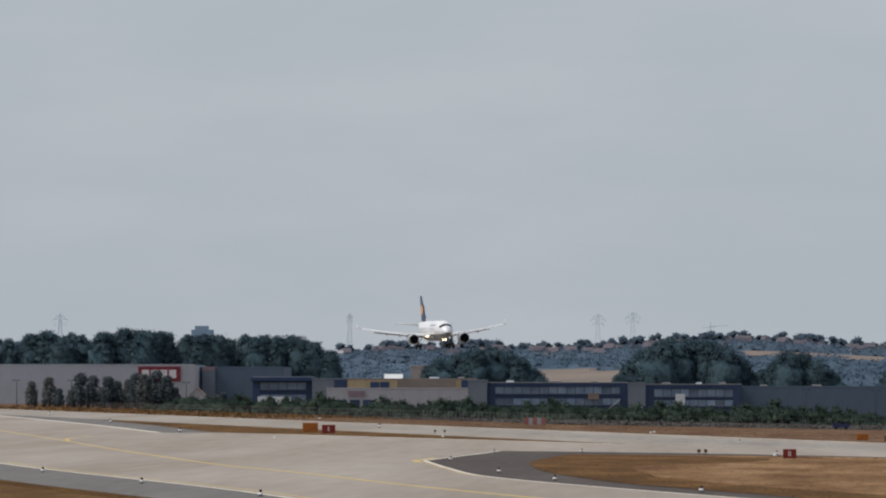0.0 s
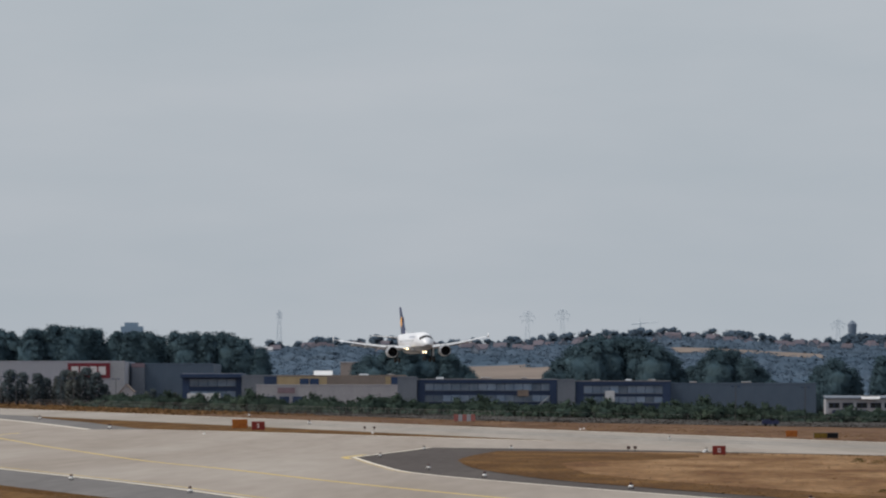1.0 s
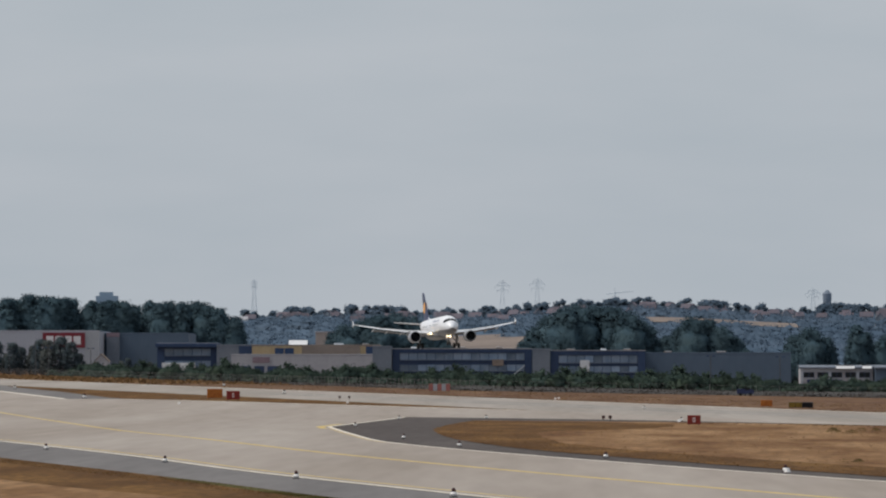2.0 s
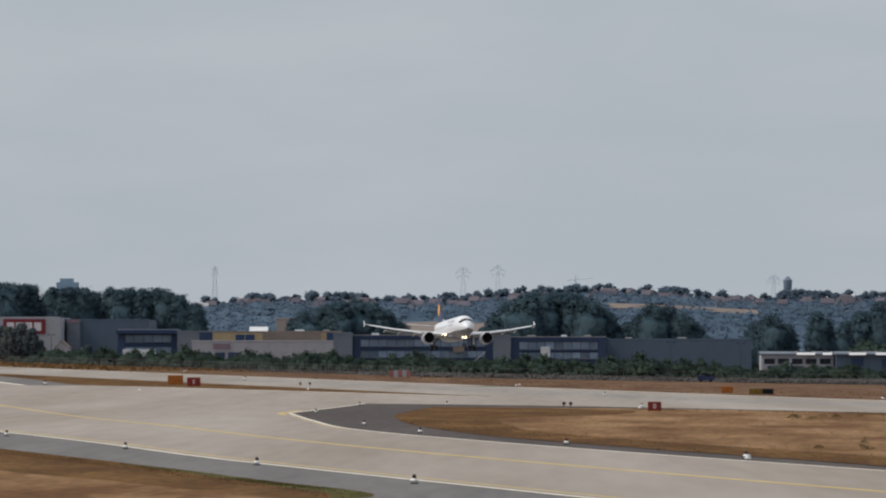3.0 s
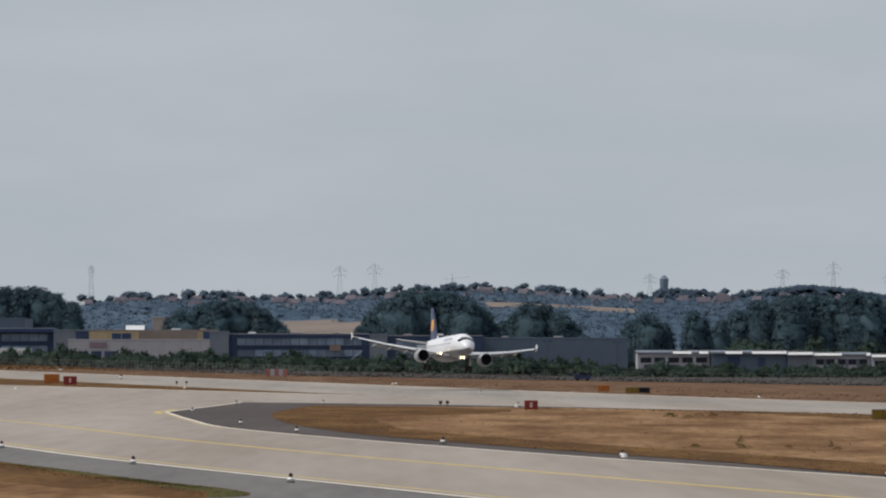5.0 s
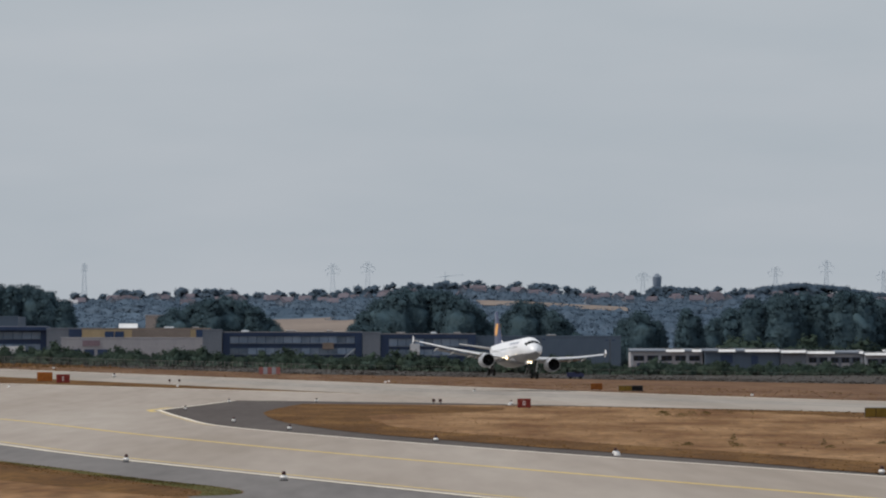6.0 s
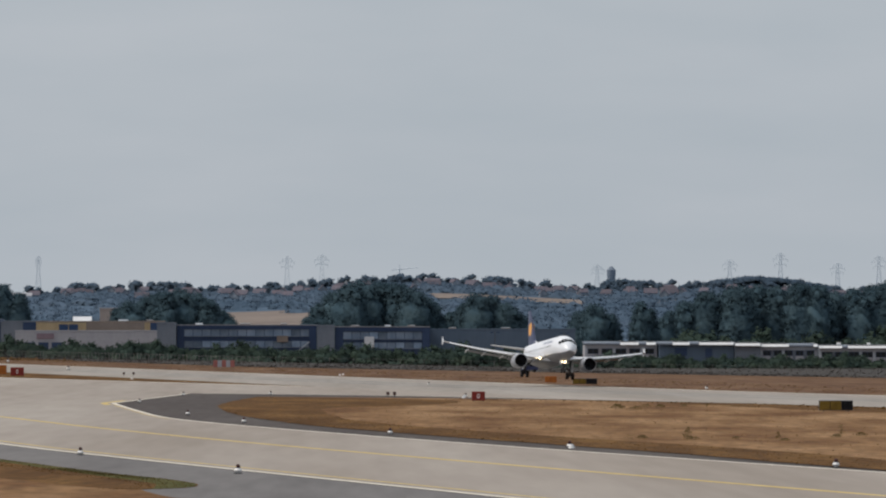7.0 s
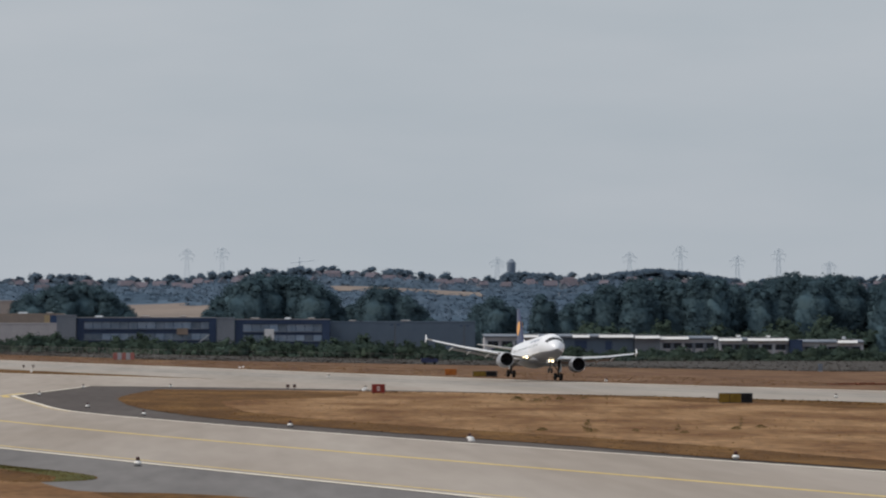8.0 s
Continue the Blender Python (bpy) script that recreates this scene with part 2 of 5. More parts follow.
M["lip_metal"] = material("dull_metal", (0.30, 0.31, 0.33), (0.40, 0.41, 0.43), 0.45, metal=1.0, grain=0.5)
M["weed_leaf"] = material("weed_leaf", (0.17, 0.125, 0.055), (0.22, 0.16, 0.075), 0.9, grain=1, island=0.2)
M["fence"] = material("fence_wire", (0.16, 0.152, 0.15), (0.20, 0.19, 0.188), 0.7, grain=2)
# block and tower colours below hold the haze over the crest
M["hazed_block"] = material("hazed_block", (0.24, 0.31, 0.385), (0.26, 0.33, 0.405), 0.9, grain=8)
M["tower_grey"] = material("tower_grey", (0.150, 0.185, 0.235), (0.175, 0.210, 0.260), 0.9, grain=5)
M["beige_wall"] = material("beige_wall", (0.33, 0.29, 0.275), (0.38, 0.335, 0.31), 0.85, grain=5, detail=0.05)
M["red_weed"] = material("red_weed", (0.13, 0.035, 0.02), (0.20, 0.07, 0.04), 0.9, grain=2, island=0.2)
M["unit_white"] = material("unit_white", (0.36, 0.385, 0.43), (0.43, 0.455, 0.50), 0.75, grain=6, detail=0.07)
M["barrier_red"] = material("barrier_red", (0.30, 0.11, 0.10), (0.38, 0.15, 0.13), 0.7, grain=2)
M["van_yellow"] = material("van_yellow", (0.42, 0.22, 0.02), (0.5, 0.27, 0.03), 0.5, grain=2)


# ---------------------------------------------------------------- mesh helpers
def mesh_object(name, bm, mat, parent=None, smooth=False):
    me = bpy.data.meshes.new(name)
    bm.to_mesh(me)
    bm.free()
    me.materials.append(mat)
    if smooth:
        me.polygons.foreach_set("use_smooth", [True] * len(me.polygons))
    ob = new(name, me)
    ob.parent = parent
    return ob


def part(name, bm, mat, parent, label="", smooth=False):
    ob = mesh_object(name, bm, mat, parent, smooth)
    return tagged(ob, label)


def thing(name, at, label, category, group="", kind="", turn=0.0):
    ob = new(name)
    ob.matrix_basis = pose(*at, 0, 0, turn)
    return tagged(ob, label, category, group, kind)


def add_box(bm, x0, x1, y0, y1, z0, z1, bevel=0.0):
    r = bmesh.ops.create_cube(bm, size=1.0, matrix=Matrix.Translation(((x0 + x1) / 2, (y0 + y1) / 2, (z0 + z1) / 2)) @ Matrix.Diagonal((x1 - x0, y1 - y0, z1 - z0, 1)))
    if bevel:
        edges = {e for v in r["verts"] for e in v.link_edges}
        bmesh.ops.bevel(bm, geom=list(edges), offset=bevel, segments=2, affect="EDGES", profile=0.5)
    return bm


def box(x0, x1, y0, y1, z0, z1, bevel=0.0):
    return add_box(bmesh.new(), x0, x1, y0, y1, z0, z1, bevel)


def add_rod(bm, a, b, r0, r1=None, sides=8):
    a, b = Vector(a), Vector(b)
    d = b - a
    m = Matrix.Translation((a + b) / 2) @ d.to_track_quat("Z", "Y").to_matrix().to_4x4()
    bmesh.ops.create_cone(bm, cap_ends=True, segments=sides, radius1=r0, radius2=r0 if r1 is None else r1, depth=d.length, matrix=m)
    return bm


def rod(a, b, r0, r1=None, sides=8):
    return add_rod(bmesh.new(), a, b, r0, r1, sides)


def rings(sections, closed=True, caps=True):
    """A skin over a row of rings of points."""
    bm = bmesh.new()
    rows = [[bm.verts.new(p) for p in ring] for ring in sections]
    k = len(rows[0])
    for a, b in zip(rows, rows[1:]):
        for i in range(k if closed else k - 1):
            bm.faces.new((a[i], a[(i + 1) % k], b[(i + 1) % k], b[i]))
    if caps and closed:
        bm.faces.new(rows[0][::-1])
        bm.faces.new(rows[-1])
    bmesh.ops.recalc_face_normals(bm, faces=bm.faces)
    return bm


# ---------------------------------------------------------------- ground
SIN, COS = math.sin(HEADING), math.cos(HEADING)


def from_runway(q, n):
    """Plan position from the distance q along the runway and n across it."""
    return n * COS - q * SIN, n * SIN + q * COS


def soft(v, w=40.0):
    return v if v > 15 * w else w * math.log1p(math.exp(v / w))


def smooth01(v):
    v = min(1.0, max(0.0, v))
    return v * v * (3 - 2 * v)


def level(x, y):
    """Height of the airfield and of the land behind it."""
    q, n = -x * SIN + y * COS, x * COS + y * SIN
    z = 0.0028 * soft(min(q, 2700) - 1010) - 0.018 * min(190, max(0, n - 290))
    if y > 2700:
        rise = 1 - (1 - min(1.0, (y - 2700) / 1750)) ** 1.6
        z += rise * (36 + 3.0 * math.sin(x * 0.011 + 1.0) + 2.0 * math.sin(x * 0.031) + 0.004 * x) + 3.2 * rise ** 4
        z += (1 - abs(2 * rise - 1)) * 2.0 * noise.noise((x * 0.006, y * 0.004, 3.3))
    return z


def sheet(name, q0, q1, steps, low, high, lift, mat, across=3):
    """A paved or planted sheet that follows the ground between two edges n = low(q) and n = high(q)."""
    bm = bmesh.new()
    rows = []
    for i in range(steps + 1):
        q = q0 + (q1 - q0) * i / steps
        a, b = low(q), high(q)
        row = []
        for j in range(across + 1):
            x, y = from_runway(q, a + (b - a) * j / across)
            row.append(bm.verts.new((x, y, level(x, y) + lift)))
        rows.append(row)
    for a, b in zip(rows, rows[1:]):
        for j in range(across):
            bm.faces.new((a[j], a[j + 1], b[j + 1], b[j]))
    bmesh.ops.recalc_face_normals(bm, faces=bm.faces)
    for f in bm.faces:
        if f.normal.z < 0:
            f.normal_flip()
    return mesh_object(name, bm, mat)


def along(*pts):
    """A line through (q, n) knots, smoothed at the knots."""
    def f(q):
        if q <= pts[0][0]:
            return pts[0][1]
        for k in range(len(pts) - 1):
            (qa, na), (qb, nb) = pts[k], pts[k + 1]
            if q <= qb:
                sa = 0 if k == 0 else (nb - pts[k - 1][1]) / (qb - pts[k - 1][0])
                sb = (nb - na) / (qb - qa) if k + 2 >= len(pts) else (pts[k + 2][1] - na) / (pts[k + 2][0] - qa)
                if k == 0:
                    sa = (nb - na) / (qb - qa)
                h = qb - qa
                u = (q - qa) / h
                return (2 * u**3 - 3 * u**2 + 1) * na + (u**3 - 2 * u**2 + u) * h * sa + (3 * u**2 - 2 * u**3) * nb + (u**3 - u**2) * h * sb
        return pts[-1][1]
    return f


def const(v):
    return lambda q: v


# one ground sheet out to the hills and past them
def ragged(edge, amount, length):
    """The same edge, straying unevenly to both sides."""
    return lambda q: edge(q) + amount * (noise.noise((q / length, 1.7, 0)) + 0.5 * noise.noise((q / length * 3.1, 5.2, 0)))


def build_ground():
    xs = np.concatenate([np.linspace(-2600, -520, 14)[:-1], np.linspace(-520, 520, 66), np.linspace(520, 2600, 14)[1:]])
    ys = np.concatenate([np.linspace(-400, 100, 6)[:-1], np.linspace(100, 2700, 100), np.linspace(2720, 4980, 80)])
    verts = [(x, y, level(x, y)) for y in ys for x in xs]
    w = len(xs)
    faces, far = [], []
    for j in range(len(ys) - 1):
        for i in range(w - 1):
            faces.append((j * w + i, j * w + i + 1, (j + 1) * w + i + 1, (j + 1) * w + i))
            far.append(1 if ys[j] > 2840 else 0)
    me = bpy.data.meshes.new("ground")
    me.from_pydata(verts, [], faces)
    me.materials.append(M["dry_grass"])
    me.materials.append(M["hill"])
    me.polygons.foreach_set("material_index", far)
    me.polygons.foreach_set("use_smooth", [True] * len(faces))
    tagged(new("ground", me), "dry summer grassland of the airfield rising to far hills", "ground", kind="structure")


build_ground()

RUNWAY_NEAR, RUNWAY_FAR = 212.0, 258.0
near_edge = along((200, 69), (450, 70), (550, 73.5), (791, 79), (1400, 112), (2300, 200))
upper_near = along((200, 104), (430, 104), (548, 106.5), (641, 111.3), (720, 120.9), (813.6, 133.6))
upper_edge = lambda q: upper_near(q) if q < 813.6 else 133.6 + (q - 813.6) * 0.2373     # a sharp corner
far_edge = along((1330, 167), (1610, 184), (2161, 212))
island_top = along((600, 212), (720, 211.5), (800, 206), (880, 197), (930, 186), (967, 170))
centre = along((200, 86.5), (450, 88.5), (566, 92), (679, 98), (766, 101.5), (922, 112), (1169, 128), (1420, 142), (2000, 180))

tagged(sheet("runway", 150, 2750, 130, const(RUNWAY_NEAR), const(RUNWAY_FAR), 0.03, M["runway"]), "pale worn concrete runway crossing dry grass", "runway", kind="structure")
tagged(sheet("taxiway", 150, 967, 163, near_edge, upper_edge, 0.03, M["concrete"], 4), "pale concrete taxiway with yellow centre line", "taxiway", kind="structure")
tagged(sheet("taxiway_link", 967, 1345, 40, near_edge, const(RUNWAY_NEAR - 0.02), 0.03, M["concrete"], 6), "pale concrete joining taxiway and runway", "taxiway", kind="structure")
tagged(sheet("taxiway_fillet", 640, 966.9, 40, island_top, const(RUNWAY_NEAR - 0.02), 0.03, M["concrete"], 3), "pale concrete curve at the runway edge", "taxiway", kind="structure")
tagged(sheet("taxiway_far", 1345.05, 2300, 60, near_edge, far_edge, 0.03, M["concrete"], 4), "pale concrete taxiway running towards the runway end", "taxiway", kind="structure")
tagged(sheet("shoulder_near", 150, 318, 12, const(50), near_edge, 0.015, M["asphalt"]), "grey asphalt taxiway shoulder", "shoulder", kind="structure")
tagged(sheet("shoulder_side", 318.02, 338, 4, const(50), near_edge, 0.015, M["asphalt"]), "grey asphalt path beside the shoulder", "shoulder", kind="structure")
tagged(sheet("shoulder", 338.02, 2300, 90, along((338, 50), (350, 56), (640, 60), (800, 70), (2300, 190)), near_edge, 0.015, M["asphalt"]), "grey asphalt taxiway shoulder", "shoulder", kind="structure")
tagged(sheet("shoulder_island", 300, 966.8, 200, upper_edge, along((300, 109), (381, 109), (426, 111), (600, 125), (720, 150), (966, 200)), 0.012, M["dark_asphalt"]), "dark asphalt shoulder between taxiway and grass", "shoulder", kind="structure")
tagged(sheet("shoulder_corner", 760, 966.8, 100, upper_edge, island_top, 0.016, M["dark_asphalt"]), "dark asphalt at the taxiway corner", "shoulder", kind="structure")
tagged(sheet("shoulder_far", 1345.05, 2161, 40, far_edge, const(RUNWAY_NEAR - 0.02), 0.015, M["asphalt"]), "grey asphalt wedge between taxiway and runway", "shoulder", kind="structure")

# grass islands, a turf's thickness above the paving
tagged(sheet("grass_island", 150, 905, 60, along((150, 104.8), (381, 105.6), (426, 108), (506, 110.3), (577, 113.5), (625, 118), (675, 124), (715, 130), (780, 141), (850, 156), (905, 168.5)),
             along((150, 211.3), (640, 211.0), (720, 210.2), (800, 204), (870, 190), (905, 168.8)), 0.05, M["straw_grass"]), "dry straw-brown grass island beside the taxiway", "grass", kind="structure")
tagged(sheet("grass_rim", 150, 903, 190, ragged(along((150, 104.6), (381, 105.4), (426, 107.8), (506, 110.0), (577, 113.1), (625, 117.5), (675, 123.4), (715, 129.3), (780, 140.3), (850, 155.3), (903, 167.8)), 0.25, 9),
             ragged(along((150, 111), (381, 113), (426, 116.5), (506, 118.5), (567, 120.8), (625, 125.5), (657, 130.5), (700, 137.5), (745, 147), (785, 168), (850, 182), (903, 168.4)), 0.7, 60), 0.054, M["rim_grass"]), "darker mown grass along the taxiway edge", "grass", kind="structure")
tagged(sheet("grass_strip", 1086, 1829, 60, along((1085, 211.4), (1140, 206), (1210, 198), (1300, 187.5), (1345, 180), (1440, 185), (1565, 194), (1740, 204), (1829, 211.2)),
             const(211.6), 0.05, M["rim_grass"]), "brown grass strip between runway and taxiway", "grass", kind="structure")
tongue_edge = along((330.4, 55.6), (333, 57.9), (335.6, 59.1), (340, 60.1), (345, 60.8), (358, 61.2), (372, 60.9), (420, 61.6), (640, 62.7), (800, 69), (1200, 92))
tagged(sheet("verge", 330.6, 1200, 290, ragged(along((330.4, 55.1), (336, 54.2), (360, 53.0), (460, 49.0), (700, 45.0), (1200, 70)), 0.5, 30), tongue_edge, 0.03, M["rim_grass"]), "brown grass verge at the shoulder edge", "grass", kind="structure")


tagged(sheet("grass_border", 150, 800, 220, ragged(along((150, 188), (400, 189), (640, 190), (720, 195), (800, 199)), 5.0, 22), along((150, 211.2), (640, 210.9), (720, 210.1), (800, 203.6)), 0.056, M["rim_grass"]),
       "darker brown grass along the runway edge", "grass", kind="structure")
tagged(sheet("grass_near", 150, 1200, 350, const(-120), along((150, 66), (298, 59.3), (303, 58.5), (306, 57.4), (309, 54.6), (314, 54.2), (330, 55.5), (340, 57), (460, 60), (700, 61), (1200, 84)), 0.02, M["straw_grass"], 8), "dry straw-brown grass below the taxiway", "grass", kind="structure")
tagged(sheet("grass_tip", 331.5, 440, 110, along((331.5, 56.2), (336, 57.2), (345, 58.6), (360, 58.9), (440, 61.2)), lambda q: tongue_edge(q) - 0.1, 0.034, M["green_grass"], 1), "olive grass at the tip of the verge", "grass", kind="structure")
tagged(sheet("grass_foot", 150, 308, 60, along((150, 58), (290, 53), (308, 54.2)), along((150, 65.8), (298, 59.2), (303, 58.4), (306, 57.2), (308, 55.4)), 0.024, M["rim_grass"], 1), "brown grass at the edge of the shoulder", "grass", kind="structure")
# rubber left by tyres on both sides of the runway's middle
for n0 in (229.5, 237.5):
    tagged(sheet("rubber_mark", 620, 1650, 50, along((620, n0 + 1.4), (900, n0), (1400, n0), (1650, n0 + 1.4)), along((620, n0 + 1.6), (900, n0 + 3.4), (1400, n0 + 3.2), (1650, n0 + 1.6)), 0.034, M["rubber"], 1),
           "dark rubber streak worn into the runway", "marking", kind="structure")

# painted lines
def line(name, edge, q0, q1, width, mat, steps=60, offset=0.0):
    return tagged(sheet(name, q0, q1, steps, lambda q: edge(q) + offset, lambda q: edge(q) + offset + width, 0.036, mat, 1), kind="structure", category="marking", label="painted taxiway line, slightly worn")


line("edge_line_near", near_edge, 150, 2000, 0.5, M["white_line"], 90)
line("edge_line_upper", upper_edge, 150, 700, 0.5, M["white_line"], 60, -0.5)
line("edge_line_bend", upper_edge, 700.1, 964, 0.5, M["white_line"], 120, -0.5)
line("edge_line_corner", island_top, 830, 965, 0.35, M["white_line"], 30, 0.1)
line("edge_line_far", far_edge, 1352, 2161, 1.4, M["white_line"], 50, -1.4)
line("edge_line_strip", along((1085, 211.4), (1140, 206), (1210, 198), (1300, 187.5), (1345, 180)), 1090, 1343, 1.4, M["white_line"], 20, -1.6)
line("edge_line_runway_far", const(RUNWAY_FAR), 300, 2600, 0.9, M["white_line"], 90, -1.6)
line("edge_line_runway_near", const(RUNWAY_NEAR), 300, 640, 0.9, M["white_line"], 40, 0.6)
line("centre_line", centre, 150, 2000, 0.7, M["yellow_line"], 90)
line("edge_line_yellow_near", near_edge, 150, 800, 0.35, M["yellow_line"], 60, 1.5)
line("edge_line_yellow_upper", upper_edge, 640, 790, 0.2, M["yellow_line"], 30, -0.9)
line("edge_line_yellow_corner", upper_edge, 790.1, 850, 0.9, M["yellow_line"], 24, -1.9)
line("branch_line", along((1150, 127.4), (1200, 132), (1260, 143)), 1165, 1260, 0.7, M["yellow_line"], 20)

# ---------------------------------------------------------------- airliner
# aircraft space: x to starboard, y forward, z up; origin between the main wheels
NOSE = 17.7
HULL = [  # distance behind the nose, centre height, half width, half height
    (0.00, 3.42, 0.05, 0.05), (0.15, 3.43, 0.36, 0.33), (0.45, 3.47, 0.66, 0.62), (1.0, 3.55, 1.00, 0.98), (1.7, 3.66, 1.32, 1.32),
    (2.5, 3.80, 1.57, 1.64), (3.4, 3.90, 1.76, 1.86), (4.6, 3.98, 1.91, 2.01), (6.0, 4.00, 1.975, 2.07), (24.0, 4.00, 1.975, 2.07),
    (26.5, 4.10, 1.92, 1.95), (29.0, 4.36, 1.68, 1.62), (31.5, 4.72, 1.33, 1.25), (34.0, 5.06, 0.88, 0.86), (36.3, 5.33, 0.46, 0.48), (37.5, 5.45, 0.16, 0.2),
]


def hull_at(d):
    for (a, *p), (b, *q) in zip(HULL, HULL[1:]):
        if d <= b:
            u = (d - a) / (b - a)
            return [p[k] + (q[k] - p[k]) * u for k in range(3)]
    return HULL[-1][1:]


def hull_point(d, angle, out=0.0):
    """angle from straight up, positive to starboard."""
    zc, rx, rz = hull_at(d)
    return Vector(((rx + out) * math.sin(angle), NOSE - d, zc + (rz + out) * math.cos(angle)))


def hull_skin(a0, a1, out=0.0, ds=None, steps=24):
    ds = ds or [s[0] for s in HULL]
    return rings([[hull_point(d, a0 + (a1 - a0) * i / steps, out) for i in range(steps + 1)] for d in ds], closed=False, caps=False)


def blade(stations, thick=0.11, sides=9):
    """A wing from stations (span point x, y of leading edge, chord, z, thickness ratio, droop)."""
    out = []
    for x, y, chord, z, ratio in stations:
        ring = []
        prof = [(0, 0), (0.03, 0.32), (0.12, 0.72), (0.3, 1.0), (0.55, 0.85), (0.8, 0.42), (1, 0.03)]
        top = [(c, h * 0.62) for c, h in prof]
        low = [(c, -h * 0.38) for c, h in prof[1:-1]]
        for c, h in top + low[::-1]:
            ring.append(Vector((x, y - c * chord, z + h * ratio * chord)))
        out.append(ring)
    return rings(out)


def fin_shape(stations, half):
    """An upright fin from stations (z, y of leading edge, chord)."""
    out = []
    for z, y, chord in stations:
        prof = [(0, 0), (0.06, 0.6), (0.3, 1.0), (0.7, 0.6), (1, 0.05)]
        ring = [Vector((h * half * chord, y - c * chord, z)) for c, h in prof] + [Vector((-h * half * chord, y - c * chord, z)) for c, h in prof[1:-1][::-1]]
        out.append(ring)
    return rings(out)


def turned(profile, axis_at, sides=28):
    """A body of revolution about y through axis_at, from (y, radius) rows."""
    cx, cz = axis_at
    return rings([[Vector((cx + r * math.sin(2 * math.pi * i / sides), y, cz + r * math.cos(2 * math.pi * i / sides))) for i in range(sides)] for y, r in profile], caps=False)


def wheel_pair(parent, x, y, z, radius, width, gap):
    for side in (-1, 1):
        cx = x + side * gap
        bm = bmesh.new()
        n = 24
        prof = [(-width / 2, radius * 0.55), (-width / 2, radius * 0.86), (-width * 0.36, radius * 0.97), (0, radius), (width * 0.36, radius * 0.97), (width / 2, radius * 0.86), (width / 2, radius * 0.55)]
        rows = [[bm.verts.new((cx + w, y + r * math.sin(2 * math.pi * i / n), z + r * math.cos(2 * math.pi * i / n))) for i in range(n)] for w, r in prof]
        for a, b in zip(rows, rows[1:]):
            for i in range(n):
                bm.faces.new((a[i], a[(i + 1) % n], b[(i + 1) % n], b[i]))
        bmesh.ops.recalc_face_normals(bm, faces=bm.faces)
        tyre = part("tyre", bm, M["tyre"], parent, smooth=True)
        part("rim", rod((cx - width * 0.42, y, z), (cx + width * 0.42, y, z), radius * 0.56, sides=18), M["strut"], tyre)


